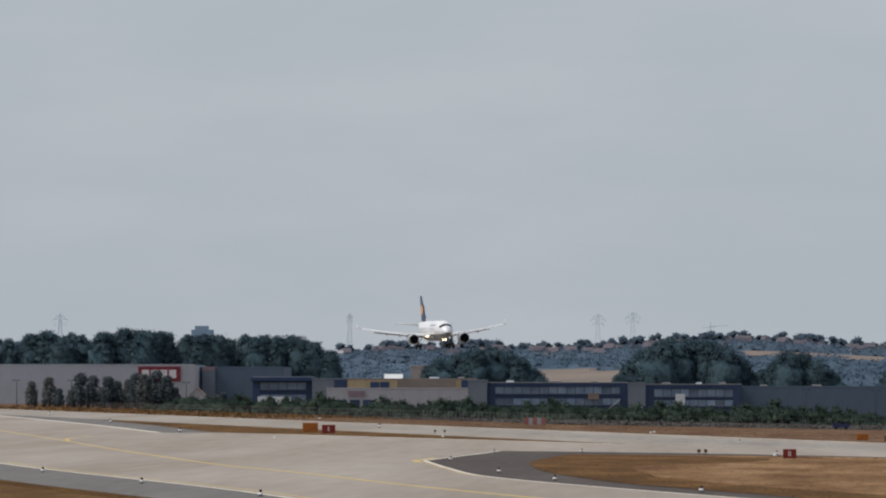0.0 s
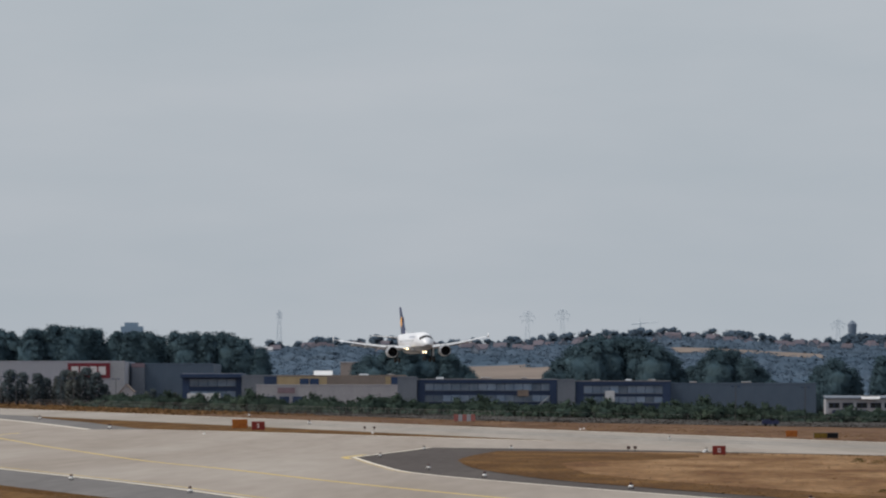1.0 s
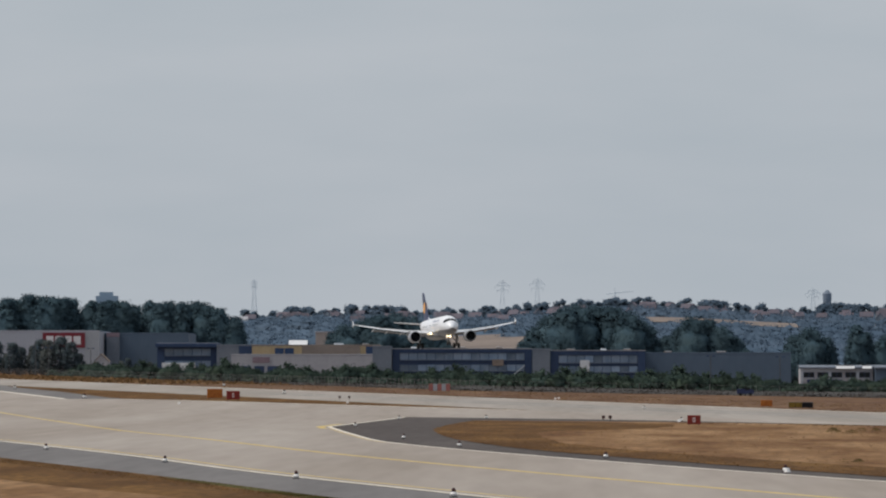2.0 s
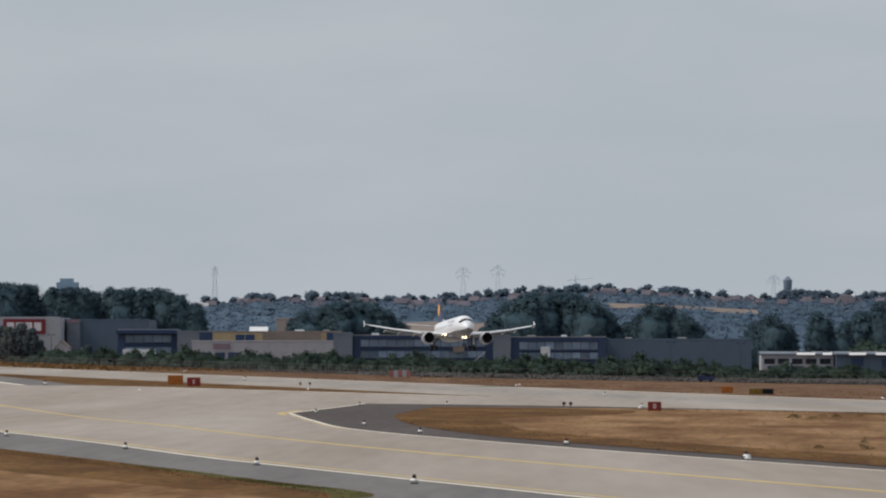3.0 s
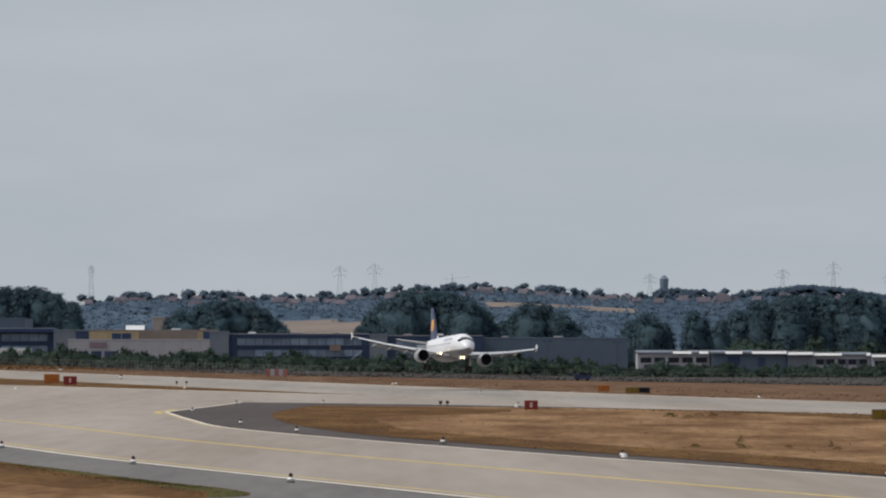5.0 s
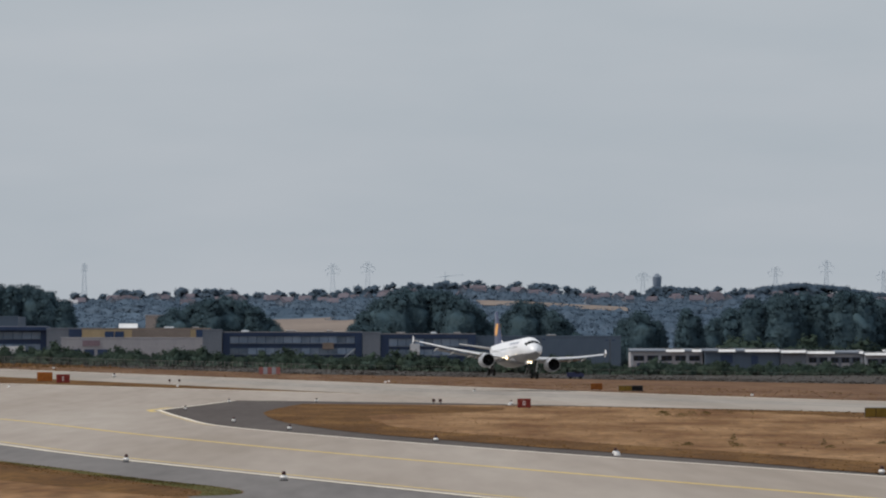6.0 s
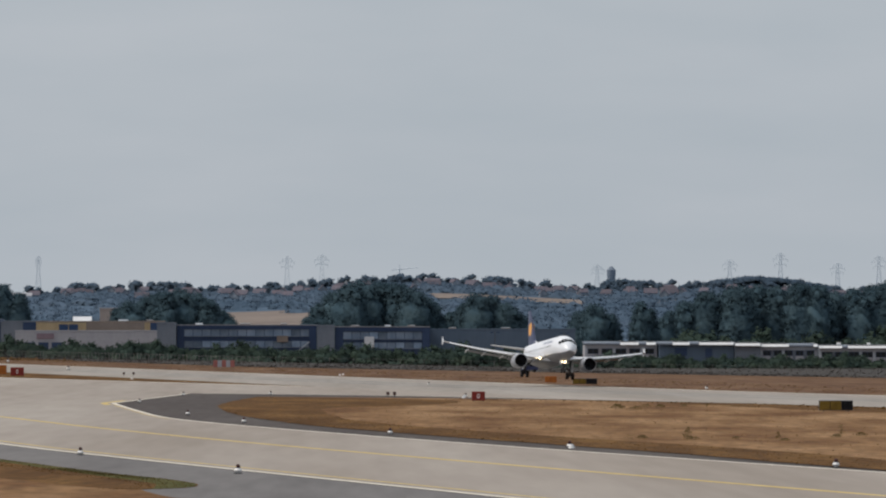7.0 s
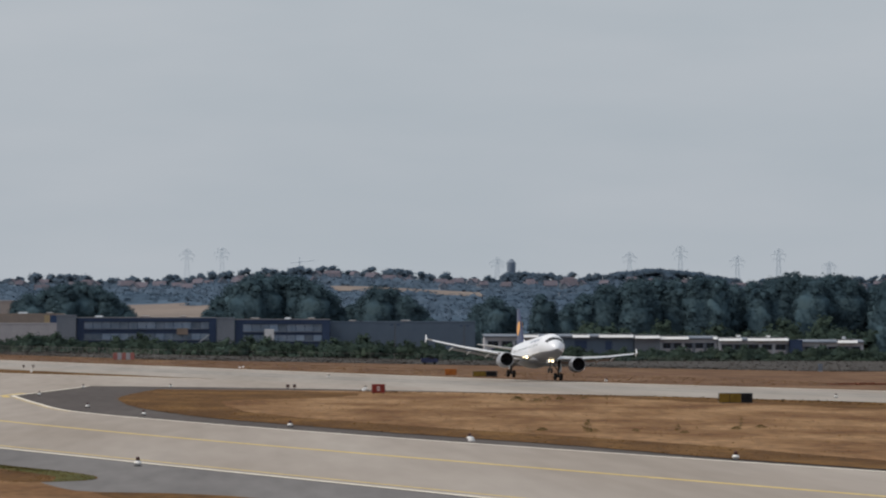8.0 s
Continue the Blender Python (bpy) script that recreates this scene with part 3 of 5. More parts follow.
def build_airliner():
    plane = thing("airliner", (0, 0, 0), "white twin-engine airliner with blue tail, landing gear down", "airplane")
    top = hull_skin(-radians(118), radians(118))
    hull = part("fuselage", top, M["white_paint"], plane, smooth=True)
    part("belly", hull_skin(radians(118), radians(242)), M["shaded_underside"], hull, "grey belly, darkened for the shade underneath", smooth=True)
    # wing box fairing under the middle
    fair = rings([[Vector((w * math.sin(a), y, z + h * math.cos(a))) for a in [2 * math.pi * i / 24 for i in range(24)]] for y, w, h, z in
                  ((7.6, 0.6, 0.2, 2.15), (6.4, 1.7, 0.62, 2.3), (4.0, 2.15, 0.85, 2.38), (-2.5, 2.15, 0.9, 2.38), (-5.0, 1.6, 0.6, 2.4), (-6.6, 0.5, 0.2, 2.3))])
    part("wing_fairing", fair, M["shaded_underside"], plane, smooth=True)
    # cockpit windows wrap round the nose
    for a0, a1, d0, d1 in ((1, 24, 1.55, 2.35), (25, 47, 1.66, 2.52), (48, 64, 1.95, 2.85)):
        for side in (-1, 1):
            bm = rings([[hull_point(d0 + (d1 - d0) * j / 4, side * radians(a0 + (a1 - a0) * i / 5), 0.015) for i in range(6)] for j in range(5)], closed=False, caps=False)
            part("cockpit_window", bm, M["glass_dark"], hull, "dark cockpit glass")
    # lettering that cannot be read, as bars on both sides
    for side in (-1, 1):
        for k in range(9):
            d = 6.4 + k * 0.85
            bm = rings([[hull_point(d + 0.6 * j, side * radians(a), 0.012) for a in (52, 57, 62, 66 - (k % 3) * 2)] for j in (0, 1)], closed=False, caps=False)
            part("title_bar", bm, M["title_blue"], hull)
        for k in range(24):
            d = 6.6 + k * 0.95
            bm = rings([[hull_point(d + 0.24 * j, side * radians(a), 0.012) for a in (76, 80, 85)] for j in (0, 1)], closed=False, caps=False)
            part("cabin_window", bm, M["glass_dark"], hull)
    for side in (-1, 1):
        wing = part("wing", blade([(side * 1.2, 6.1, 8.3, 2.75, 0.11), (side * 3.0, 4.6, 6.7, 2.95, 0.10), (side * 6.4, 2.75, 4.75, 3.27, 0.085),
                                   (side * 11.5, 0.05, 3.1, 4.0, 0.08), (side * 16.4, -2.55, 1.75, 4.95, 0.075), (side * 16.95, -2.95, 1.35, 5.08, 0.08)]), M["wing_grey"], plane, smooth=True)
        # slats along the leading edge
        for xa, ya, za, xb, yb, zb in ((2.6, 5.1, 2.75, 5.0, 3.75, 2.98), (6.6, 2.85, 3.1, 11.4, 0.30, 3.82), (11.5, 0.25, 3.84, 16.2, -2.25, 4.76)):
            bm = rings([[Vector((side * x, y + dy, z + dz)) for dy, dz in ((0.22, -0.02), (0.16, 0.08), (-0.25, 0.17), (-0.30, 0.12), (0.05, -0.01))] for x, y, z in ((xa, ya, za), (xb, yb, zb))])
            part("slat", bm, M["white_paint"], wing, "white leading-edge slat")
        # flaps hang behind the trailing edge
        for xa, ya, za, xb, yb, zb, c in ((2.2, -1.9, 2.62, 6.2, -1.9, 2.95, 1.6), (6.5, -1.85, 3.0, 12.6, -3.35, 3.85, 1.1)):
            bm = rings([[Vector((side * x, y + dy * c, z + dz * c)) for dy, dz in ((0.1, 0.05), (-0.2, 0.08), (-1.0, -0.16), (-0.98, -0.19), (-0.15, -0.03))] for x, y, z in ((xa, ya, za), (xb, yb, zb))])
            part("flap", bm, M["shaded_underside"], wing, "lowered grey flap")
        for x, y, z in ((7.6, -0.2, 2.92), (10.4, -1.3, 3.32), (13.0, -2.4, 3.82)):
            bm = rings([[Vector((side * x + r * math.sin(a), y + dy, z + dz + r * 1.3 * math.cos(a))) for a in [2 * math.pi * i / 10 for i in range(10)]] for dy, dz, r in
                        ((1.0, 0.1, 0.03), (0.5, 0.06, 0.1), (-1.0, 0.0, 0.13), (-2.2, -0.15, 0.09), (-2.8, -0.25, 0.02))])
            part("flap_fairing", bm, M["wing_grey"], wing, smooth=True)
        # wingtip fence, above and below
        fence = fin_shape([(4.55, -4.2, 0.5), (5.05, -3.1, 1.5), (5.85, -4.1, 0.55)], 0.05)
        bmesh.ops.translate(fence, verts=fence.verts, vec=(side * 17.0, 0, 0))
        part("wingtip_fence", fence, M["white_paint"], wing, "white wingtip fence")
        # engine
        ex, ez = side * 5.75, 2.02
        engine = part("engine", turned([(6.25, 1.12), (6.0, 1.17), (5.2, 1.22), (3.8, 1.19), (2.6, 1.02), (1.9, 0.84)], (ex, ez)), M["cowl"], plane, "grey engine cowling, darkened for its shade", smooth=True)
        part("intake_lip", turned([(6.25, 1.12), (6.35, 1.09), (6.38, 1.05), (6.32, 1.01), (6.05, 0.98)], (ex, ez)), M["lip_metal"], engine, "bare metal intake lip", smooth=True)
        part("intake", turned([(6.05, 0.98), (5.2, 0.95), (5.15, 0.3), (5.2, 0.02)], (ex, ez)), M["black"], engine, "dark engine intake", smooth=True)
        part("spinner", turned([(5.75, 0.01), (5.6, 0.12), (5.25, 0.28)], (ex, ez), 16), M["black"], engine, smooth=True)
        part("exhaust", turned([(1.9, 0.70), (1.0, 0.52), (0.5, 0.30), (-0.1, 0.02)], (ex, ez), 20), M["chrome"], engine, smooth=True)
        part("pylon", fin_shape([(ez + 0.9, 4.6, 4.4), (ez + 1.32, 3.6, 4.2)], 0.045), M["wing_grey"], plane).location = (ex, 0, 0)
        # tailplane
        part("tailplane", blade([(side * 0.6, -13.3, 3.6, 5.15, 0.10), (side * 6.2, -16.6, 1.5, 5.78, 0.09)]), M["wing_grey"], plane, smooth=True)
        # main gear
        gear = part("main_gear", add_rod(rod((side * 3.8, 0, 0.35), (side * 3.85, -0.1, 2.8), 0.16, 0.19, 12), (side * 3.8, 0, 1.0), (side * 2.6, 0.1, 2.6), 0.08), M["strut"], plane, smooth=True)
        add = bmesh.new()
        add_rod(add, (side * 3.8 - 0.6, 0, 0.27), (side * 3.8 + 0.6, 0, 0.27), 0.1)
        part("axle", add, M["strut"], gear)
        part("gear_door", box(side * 4.12 - 0.03, side * 4.12 + 0.03, -0.6, 0.55, 1.0, 2.6, 0.02), M["white_paint"], gear)
        wheel_pair(gear, side * 3.8, 0, 0.27, 0.58, 0.42, 0.46)
        # landing lamp at the wing root
        part("wing_lamp", turned([(5.62, 0.01), (5.60, 0.17), (5.45, 0.2), (5.3, 0.1)], (side * 2.45, 2.62), 16), M["lamp"] if side > 0 else M["chrome"], plane, "landing lamp", smooth=True)
        part("runway_turnoff_lamp", turned([(5.22, 0.01), (5.20, 0.08), (5.05, 0.08)], (side * 2.95, 2.62), 12), M["lamp"] if side > 0 else M["chrome"], plane, "turn-off lamp", smooth=True)
    # nose gear with its lamps
    nose = part("nose_gear", add_rod(rod((0, 12.6, 0.3), (0, 12.4, 2.3), 0.1, 0.12, 12), (0, 12.55, 1.2), (0, 13.5, 2.2), 0.06), M["strut"], plane, smooth=True)
    wheel_pair(nose, 0, 12.64, 0.29, 0.39, 0.24, 0.25)
    for side in (-1, 1):
        part("nose_gear_door", box(side * 0.42 - 0.02, side * 0.42 + 0.02, 11.6, 13.2, 1.45, 2.15, 0.015), M["white_paint"], nose)
        part("nose_lamp", turned([(12.84, 0.01), (12.82, 0.15), (12.66, 0.18), (12.5, 0.1)], (side * 0.26, 1.78), 16), M["lamp"], nose, "lit landing lamp", smooth=True)
    # tail fin with a round emblem kept plain
    fin = part("tail_fin", fin_shape([(5.6, -9.7, 6.9), (6.6, -11.2, 5.7), (11.6, -15.75, 2.35), (11.85, -16.1, 1.9)], 0.055), M["tail_blue"], plane, "dark blue tail fin", smooth=False)
    for side in (-1, 1):
        bm = bmesh.new()
        bmesh.ops.create_cone(bm, cap_ends=True, segments=40, radius1=1.12, radius2=1.1, depth=0.03, matrix=Matrix.Translation((side * 0.235, -14.75, 8.6)) @ Euler((0, radians(90 - side * 1.2), 0)).to_matrix().to_4x4())
        part("emblem", bm, M["tail_yellow"], fin, "plain yellow disc")
    part("dorsal_fillet", fin_shape([(5.55, -6.8, 4.0), (6.15, -9.4, 1.6), (6.6, -11.0, 0.6)], 0.05), M["white_paint"], plane)
    part("beacon", box(-0.06, 0.06, -2.1, -1.9, 6.07, 6.2, 0.03), M["red_sign"], plane)
    return plane


AIRLINER = build_airliner()

# ---------------------------------------------------------------- airfield lamps and signs
def build_edge_lamp():
    lamp = thing("taxiway_lamp", (0, 0, 0), "small white and dark red taxiway edge lamp", "airfield lamp", "taxiway edge lamps")
    # black disc stands in for the shadow at the lamp's foot
    part("base", rod((0, 0, 0), (0, 0, 0.06), 0.24, 0.2, 14), M["black"], lamp, "base plate blackened for the shadow at the lamp's foot")
    part("body", add_rod(rod((0, 0, 0.06), (0, 0, 0.2), 0.11, 0.2, 14), (0, 0, 0.2), (0, 0, 0.33), 0.2, 0.12, 14), M["lamp_white"], lamp, "white lamp body")
    part("collar", rod((0, 0, 0.33), (0, 0, 0.37), 0.13, 0.13, 12), M["strut"], lamp)
    bm = bmesh.new()
    bmesh.ops.create_uvsphere(bm, u_segments=14, v_segments=8, radius=0.11, matrix=Matrix.Translation((0, 0, 0.45)) @ Matrix.Diagonal((1, 1, 1.1, 1)))
    part("lens", bm, M["lamp_red"], lamp, "dark red glass dome", smooth=True)
    return lamp


LAMPS = [(-61.7, 690.0), (-44.5, 595.1), (-29.4, 513.9), (-16.6, 438.7), (-5.5, 376.2), (-24.2, 830.7), (-15.1, 685.9), (-8.5, 617.5), (4.2, 538.5),
         (16.0, 466.9), (29.0, 394.0), (-21.5, 948.2), (-9.4, 958.6), (15.4, 1142), (-60.2, 1519.4), (-89.4, 1842.7), (-187.9, 2125.9), (-135.6, 1707.2),
         (-95.1, 1376.2), (57.9, 1062), (70.1, 792.4), (17.4, 920.1)]
first_lamp = build_edge_lamp()
for k, (x, y) in enumerate(LAMPS):
    t = first_lamp if k == 0 else copy_thing(first_lamp, Matrix())
    t.matrix_basis = pose(x, y, level(x, y) + 0.012, 0, 0, 40 * k)
    t.scale = (1.1, 1.1, 0.95) if y < 1200 else (1.9, 1.9, 1.7)


def build_flat_lamp():
    lamp = thing("inset_lamp", (0, 0, 0), "low white runway lamp catching the sun", "airfield lamp", "runway lamps")
    part("body", rod((0, 0, 0), (0, 0, 0.26), 0.24, 0.16, 16), M["lamp_white"], lamp)
    part("cap", rod((0, 0, 0.26), (0, 0, 0.31), 0.15, 0.1, 14), M["chrome"], lamp)
    return lamp


first_flat = build_flat_lamp()
for k, (x, y) in enumerate([(-37.9, 1251.9), (0.5, 1355.1), (-68.2, 1237.0), (16.8, 901.3), (58.5, 1074.9), (1.2, 1370.8), (16.1, 466.0)]):
    m = pose(x, y, level(x, y) + 0.03)
    if k == 0:
        first_flat.matrix_basis = m
    else:
        copy_thing(first_flat, m)


def build_stake():
    stake = thing("marker_stake", (0, 0, 0), "short dark marker stake with a square head", "marker", "marker stakes")
    part("post", rod((0, 0, 0), (0, 0, 0.35), 0.06, 0.05), M["strut"], stake)
    part("head", box(-0.22, 0.22, -0.08, 0.08, 0.35, 0.75, 0.03), M["lamp_red"], stake)
    return stake


first_stake = build_stake()
for k, (x, y) in enumerate([(-42.0, 1335.8), (-40.1, 1335.9), (6.8, 911.0), (7.7, 911.0)]):
    m = pose(x, y, level(x, y) + 0.03)
    if k == 0:
        first_stake.matrix_basis = m
    else:
        copy_thing(first_stake, m)


def build_sign(x0, x1, y, height, mat, label, split=None, glyph=False):
    """An airfield guidance sign box on short legs, its face towards the camera."""
    xm, w = (x0 + x1) / 2, (x1 - x0)
    s = thing("airfield_sign", (xm, y, level(xm, y) + 0.04), label, "sign")
    z0, h = 0.16, height
    part("frame", box(-w / 2, w / 2, -0.16, 0.16, z0, z0 + h, 0.04), M["strut"] if split else mat, s)
    if split:
        cut = -w / 2 + w * split
        part("panel", box(-w / 2 + 0.05, cut - 0.02, -0.19, -0.163, z0 + 0.06, z0 + h - 0.06, 0.008), M["yellow_sign"], s, "yellow panel")
        part("panel", box(cut + 0.02, w / 2 - 0.05, -0.19, -0.163, z0 + 0.06, z0 + h - 0.06, 0.008), M["black"], s, "black panel")
        part("divider", box(-w / 2 + w * split * 0.5 - 0.03, -w / 2 + w * split * 0.5 + 0.03, -0.2, -0.192, z0 + 0.1, z0 + h - 0.1), M["black"], s)
    else:
        part("panel", box(-w / 2 + 0.06, w / 2 - 0.06, -0.19, -0.163, z0 + 0.06, z0 + h - 0.06, 0.008), mat, s)
    if glyph:   # a single marking that cannot be read
        part("marking", box(-0.17, 0.17, -0.205, -0.193, z0 + h * 0.26, z0 + h * 0.42), M["sign_white"], s)
        part("marking", box(-0.17, 0.17, -0.205, -0.193, z0 + h * 0.60, z0 + h * 0.74), M["sign_white"], s)
        part("marking", box(-0.17, -0.07, -0.205, -0.193, z0 + h * 0.42, z0 + h * 0.60), M["sign_white"], s)
        part("marking", box(0.07, 0.17, -0.205, -0.193, z0 + h * 0.42, z0 + h * 0.60), M["sign_white"], s)
    for lx in (-w * 0.36, w * 0.36):
        part("leg", box(lx - 0.05, lx + 0.05, -0.05, 0.05, -0.04, z0), M["strut"], s)
    return s


build_sign(16.65, 18.3, 840.0, 1.12, M["red_sign"], "red airfield sign box with a small white marking", glyph=True)
build_sign(-63.5, -60.9, 1319.2, 1.65, M["red_sign"], "red airfield sign box with a small white marking", glyph=True)
build_sign(-69.5, -66.4, 1363.0, 1.8, M["orange_sign"], "orange-brown back of an airfield sign")
build_sign(50.8, 54.4, 714.9, 1.05, M["yellow_sign"], "yellow and black airfield direction sign", split=0.66)
build_sign(35.9, 37.9, 1171.6, 1.05, M["orange_sign"], "orange airfield sign in dry grass")
build_sign(39.5, 43.6, 1137.5, 0.95, M["yellow_sign"], "yellow and black airfield direction sign", split=0.55)


def build_barrier(x, y):
    b = thing("barrier", (x, y, level(x, y)), "red and white barrier boards before the fence", "barrier")
    for k in range(5):
        part("board", box(k * 1.0 - 2.5, k * 1.0 - 1.55, -0.1, 0.1, 0.3, 1.9, 0.03), M["barrier_red"] if k % 2 == 0 else M["wall_pale"], b)
    part("rail", box(-2.5, 2.5, 0.105, 0.2, 1.0, 1.15), M["strut"], b)
    for lx in (-2.2, 2.2):
        part("leg", box(lx - 0.06, lx + 0.06, 0.11, 0.2, 0, 0.99), M["strut"], b)


build_barrier(-26.4, 1582)

# ---------------------------------------------------------------- trees
def unit_ball(detail):
    bm = bmesh.new()
    bmesh.ops.create_icosphere(bm, subdivisions=detail, radius=1.0)
    bm.verts.index_update()
    v, f = np.array([tuple(p.co) for p in bm.verts]), np.array([tuple(p.index for p in q.verts) for q in bm.faces])
    bm.free()
    return v, f


BALLS = {1: unit_ball(2), 0: unit_ball(1)}


def leaf_cloud(seed, clumps, per_clump, leaf, flat=0.75, centre=None, own=0.35, fine=1, rough=0.12, solid=0.93, reach=0.26, big=3.6):
    """Lumpy foliage clumps (x, y, z, radius) with leaf sprays lying on their outside."""
    rng = np.random.default_rng(seed)
    ball_v, ball_f = BALLS[fine]
    verts, faces, normals, inner, base = [], [], [], [], 0
    for cx, cy, cz, r in clumps:
        at = np.array((cx, cy, cz))
        core_r, spray = (solid, reach) if r < big else (0.86, 0.26)

        def bent(places, out):
            if centre is None:
                n = out
            else:
                away = places - np.array(centre)
                n = out * own + away / np.linalg.norm(away, axis=1)[:, None]
            return n / np.linalg.norm(n, axis=1)[:, None]

        core = ball_v * (1 + rough * rng.normal(size=(len(ball_v), 1))) * (core_r * r) * (1, 1, flat) + at
        verts.append(core)
        normals.append(bent(core, ball_v))
        faces.extend(map(tuple, (ball_f + base).tolist()))
        inner.extend([1] * len(ball_f))
        base += len(core)
        k = min(500, max(6, int(per_clump * r * r)))
        d = rng.normal(size=(k, 3))
        d /= np.linalg.norm(d, axis=1)[:, None]
        c = d * (r * (core_r - 0.02 + spray * rng.random(k)))[:, None] * (1, 1, flat) + at
        nrm = d + rng.normal(size=(k, 3)) * 0.38
        nrm /= np.linalg.norm(nrm, axis=1)[:, None]
        side = np.cross(nrm, rng.normal(size=(k, 3)))
        side /= np.linalg.norm(side, axis=1)[:, None]
        up = np.cross(nrm, side)
        s = leaf * (0.55 + 0.9 * rng.random(k))[:, None]
        quad = np.stack([c - side * s - up * s * 0.5, c + side * s * 0.8 - up * s * 0.7, c + side * s * 0.7 + up * s, c - side * s * 0.5 + up * s * 0.7], axis=1).reshape(-1, 3)
        verts.append(quad)
        normals.append(np.repeat(bent(c, d), 4, axis=0))
        faces.extend((base + 4 * i, base + 4 * i + 1, base + 4 * i + 2, base + 4 * i + 3) for i in range(k))
        inner.extend([0] * k)
        base += 4 * k
    return np.concatenate(verts).tolist(), faces, np.concatenate(normals).tolist(), inner


def leaf_mesh(name, data, mat):
    me = bpy.data.meshes.new(name)
    me.from_pydata(data[0], [], data[1])
    me.update(calc_edges=True)
    me.materials.append(mat)
    if len(data) > 3:      # the dense inside of the foliage lets no light through
        me.materials.append(M[mat.name + "_mass"])
        me.polygons.foreach_set("material_index", data[3])
    me.polygons.foreach_set("use_smooth", [True] * len(me.polygons))
    me.normals_split_custom_set_from_vertices(data[2])
    return me


def build_tree(seed, height, spread, low, mat, label, name="tree", group="", feathery=False):
    """A broad tree: tapered trunk, limbs and a crown of leaf clumps from the height low upwards."""
    rng = random.Random(seed)
    t = thing(name, (0, 0, 0), label, "tree", group)
    trunk = bmesh.new()
    add_rod(trunk, (0, 0, -0.4), (0.1, 0, height * 0.35), height * 0.022, height * 0.015, 10)
    add_rod(trunk, (0.1, 0, height * 0.35), (0, 0.1, height * 0.8), height * 0.015, height * 0.004, 8)
    clumps = []
    for k in range(9):
        a, z = k * 2.4 + rng.random(), height * (0.22 + 0.055 * k)
        r = spread * (0.75 - 0.05 * k)
        tip = (r * math.cos(a), r * math.sin(a), z + height * 0.14)
        add_rod(trunk, (0.1, 0, z), tip, height * 0.007, height * 0.002, 6)
    part("trunk", trunk, M["bark"], t)
    count = 62
    for k in range(count):
        u = (k + rng.random()) / count
        z = low + (height - low) * u
        # crown outline: widest a third of the way up, rounded above, with uneven boughs
        w = spread * (0.74 + 0.26 * math.sin(math.pi * min(1, u * 1.5))) * math.sqrt(max(0.05, 1 - max(0, (u - 0.35) / 0.66) ** 2.2))
        a = k * 2.399 + rng.uniform(-0.4, 0.4)
        rr = w * math.sqrt(rng.uniform(0.5, 1.0)) * rng.uniform(0.72, 0.88)
        r = spread * rng.choice((0.16, 0.20, 0.24, 0.28, 0.33))
        clumps.append((rr * math.cos(a), rr * math.sin(a), min(z, height - r * rng.uniform(0.55, 0.85)), r))
    for k in range(4):      # the dense heart of the crown
        clumps.append((rng.uniform(-0.5, 0.5), rng.uniform(-0.5, 0.5), low + (height - low) * (0.2 + 0.17 * k), spread * ((0.5, 0.5, 0.4, 0.3) if feathery else (0.88, 0.93, 0.86, 0.68))[k]))
    ob = new("crown", leaf_mesh("crown", leaf_cloud(seed, clumps, 30 if feathery else 12, 0.22 if feathery else 0.32, 0.85, (0, 0, height * 0.2), 0.25, 0, 0.16, 0.5 if feathery else 0.56, 0.75 if feathery else 0.62), mat))
    ob.parent = t
    return t


def plant(source, spots, first=True):
    for k, (x, y, size, turn) in enumerate(spots):
        m = pose(x, y, level(x, y) - 0.05, 0, 0, turn)
        if k == 0 and first:
            source.matrix_basis = m
            t = source
        else:
            t = copy_thing(source, m)
        t.scale = (size * 1.0, size * 1.0, size)


rnd = random.Random(7)
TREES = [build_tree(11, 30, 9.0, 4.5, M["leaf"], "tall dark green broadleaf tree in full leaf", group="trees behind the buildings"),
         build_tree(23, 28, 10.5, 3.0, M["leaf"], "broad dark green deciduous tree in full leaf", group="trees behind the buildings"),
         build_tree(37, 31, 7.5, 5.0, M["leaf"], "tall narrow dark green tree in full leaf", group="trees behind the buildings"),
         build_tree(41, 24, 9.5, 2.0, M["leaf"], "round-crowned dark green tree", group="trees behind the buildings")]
SPOTS = [[], [], [], []]


def tree_at(kind, x, y, top, turn=None):
    """Plant a tree so that its crown reaches the height top above sea level of the airfield."""
    natural = (30, 28, 31, 24)[kind]
    SPOTS[kind].append((x, y, (top - level(x, y)) / natural, rnd.uniform(0, 360) if turn is None else turn))


# the long wood behind the storage hall
wood_top = along((-300, 33), (-277, 34), (-263, 37.5), (-251, 38), (-245, 35), (-238, 38), (-205, 37.4), (-174, 36.4), (-156, 36), (-142, 33.5), (-136, 28), (-129, 20))
for row, y in enumerate((2890, 2925)):
    x = -305 + row * 4
    while x < -131 + row * 3:
        tree_at(rnd.choice((0, 1, 2, 3)), x + rnd.uniform(-2, 2), y + rnd.uniform(-6, 6), wood_top(x) + rnd.uniform(-2.6, 0.6) - row * 0.4)
        x += rnd.uniform(6.5, 10)
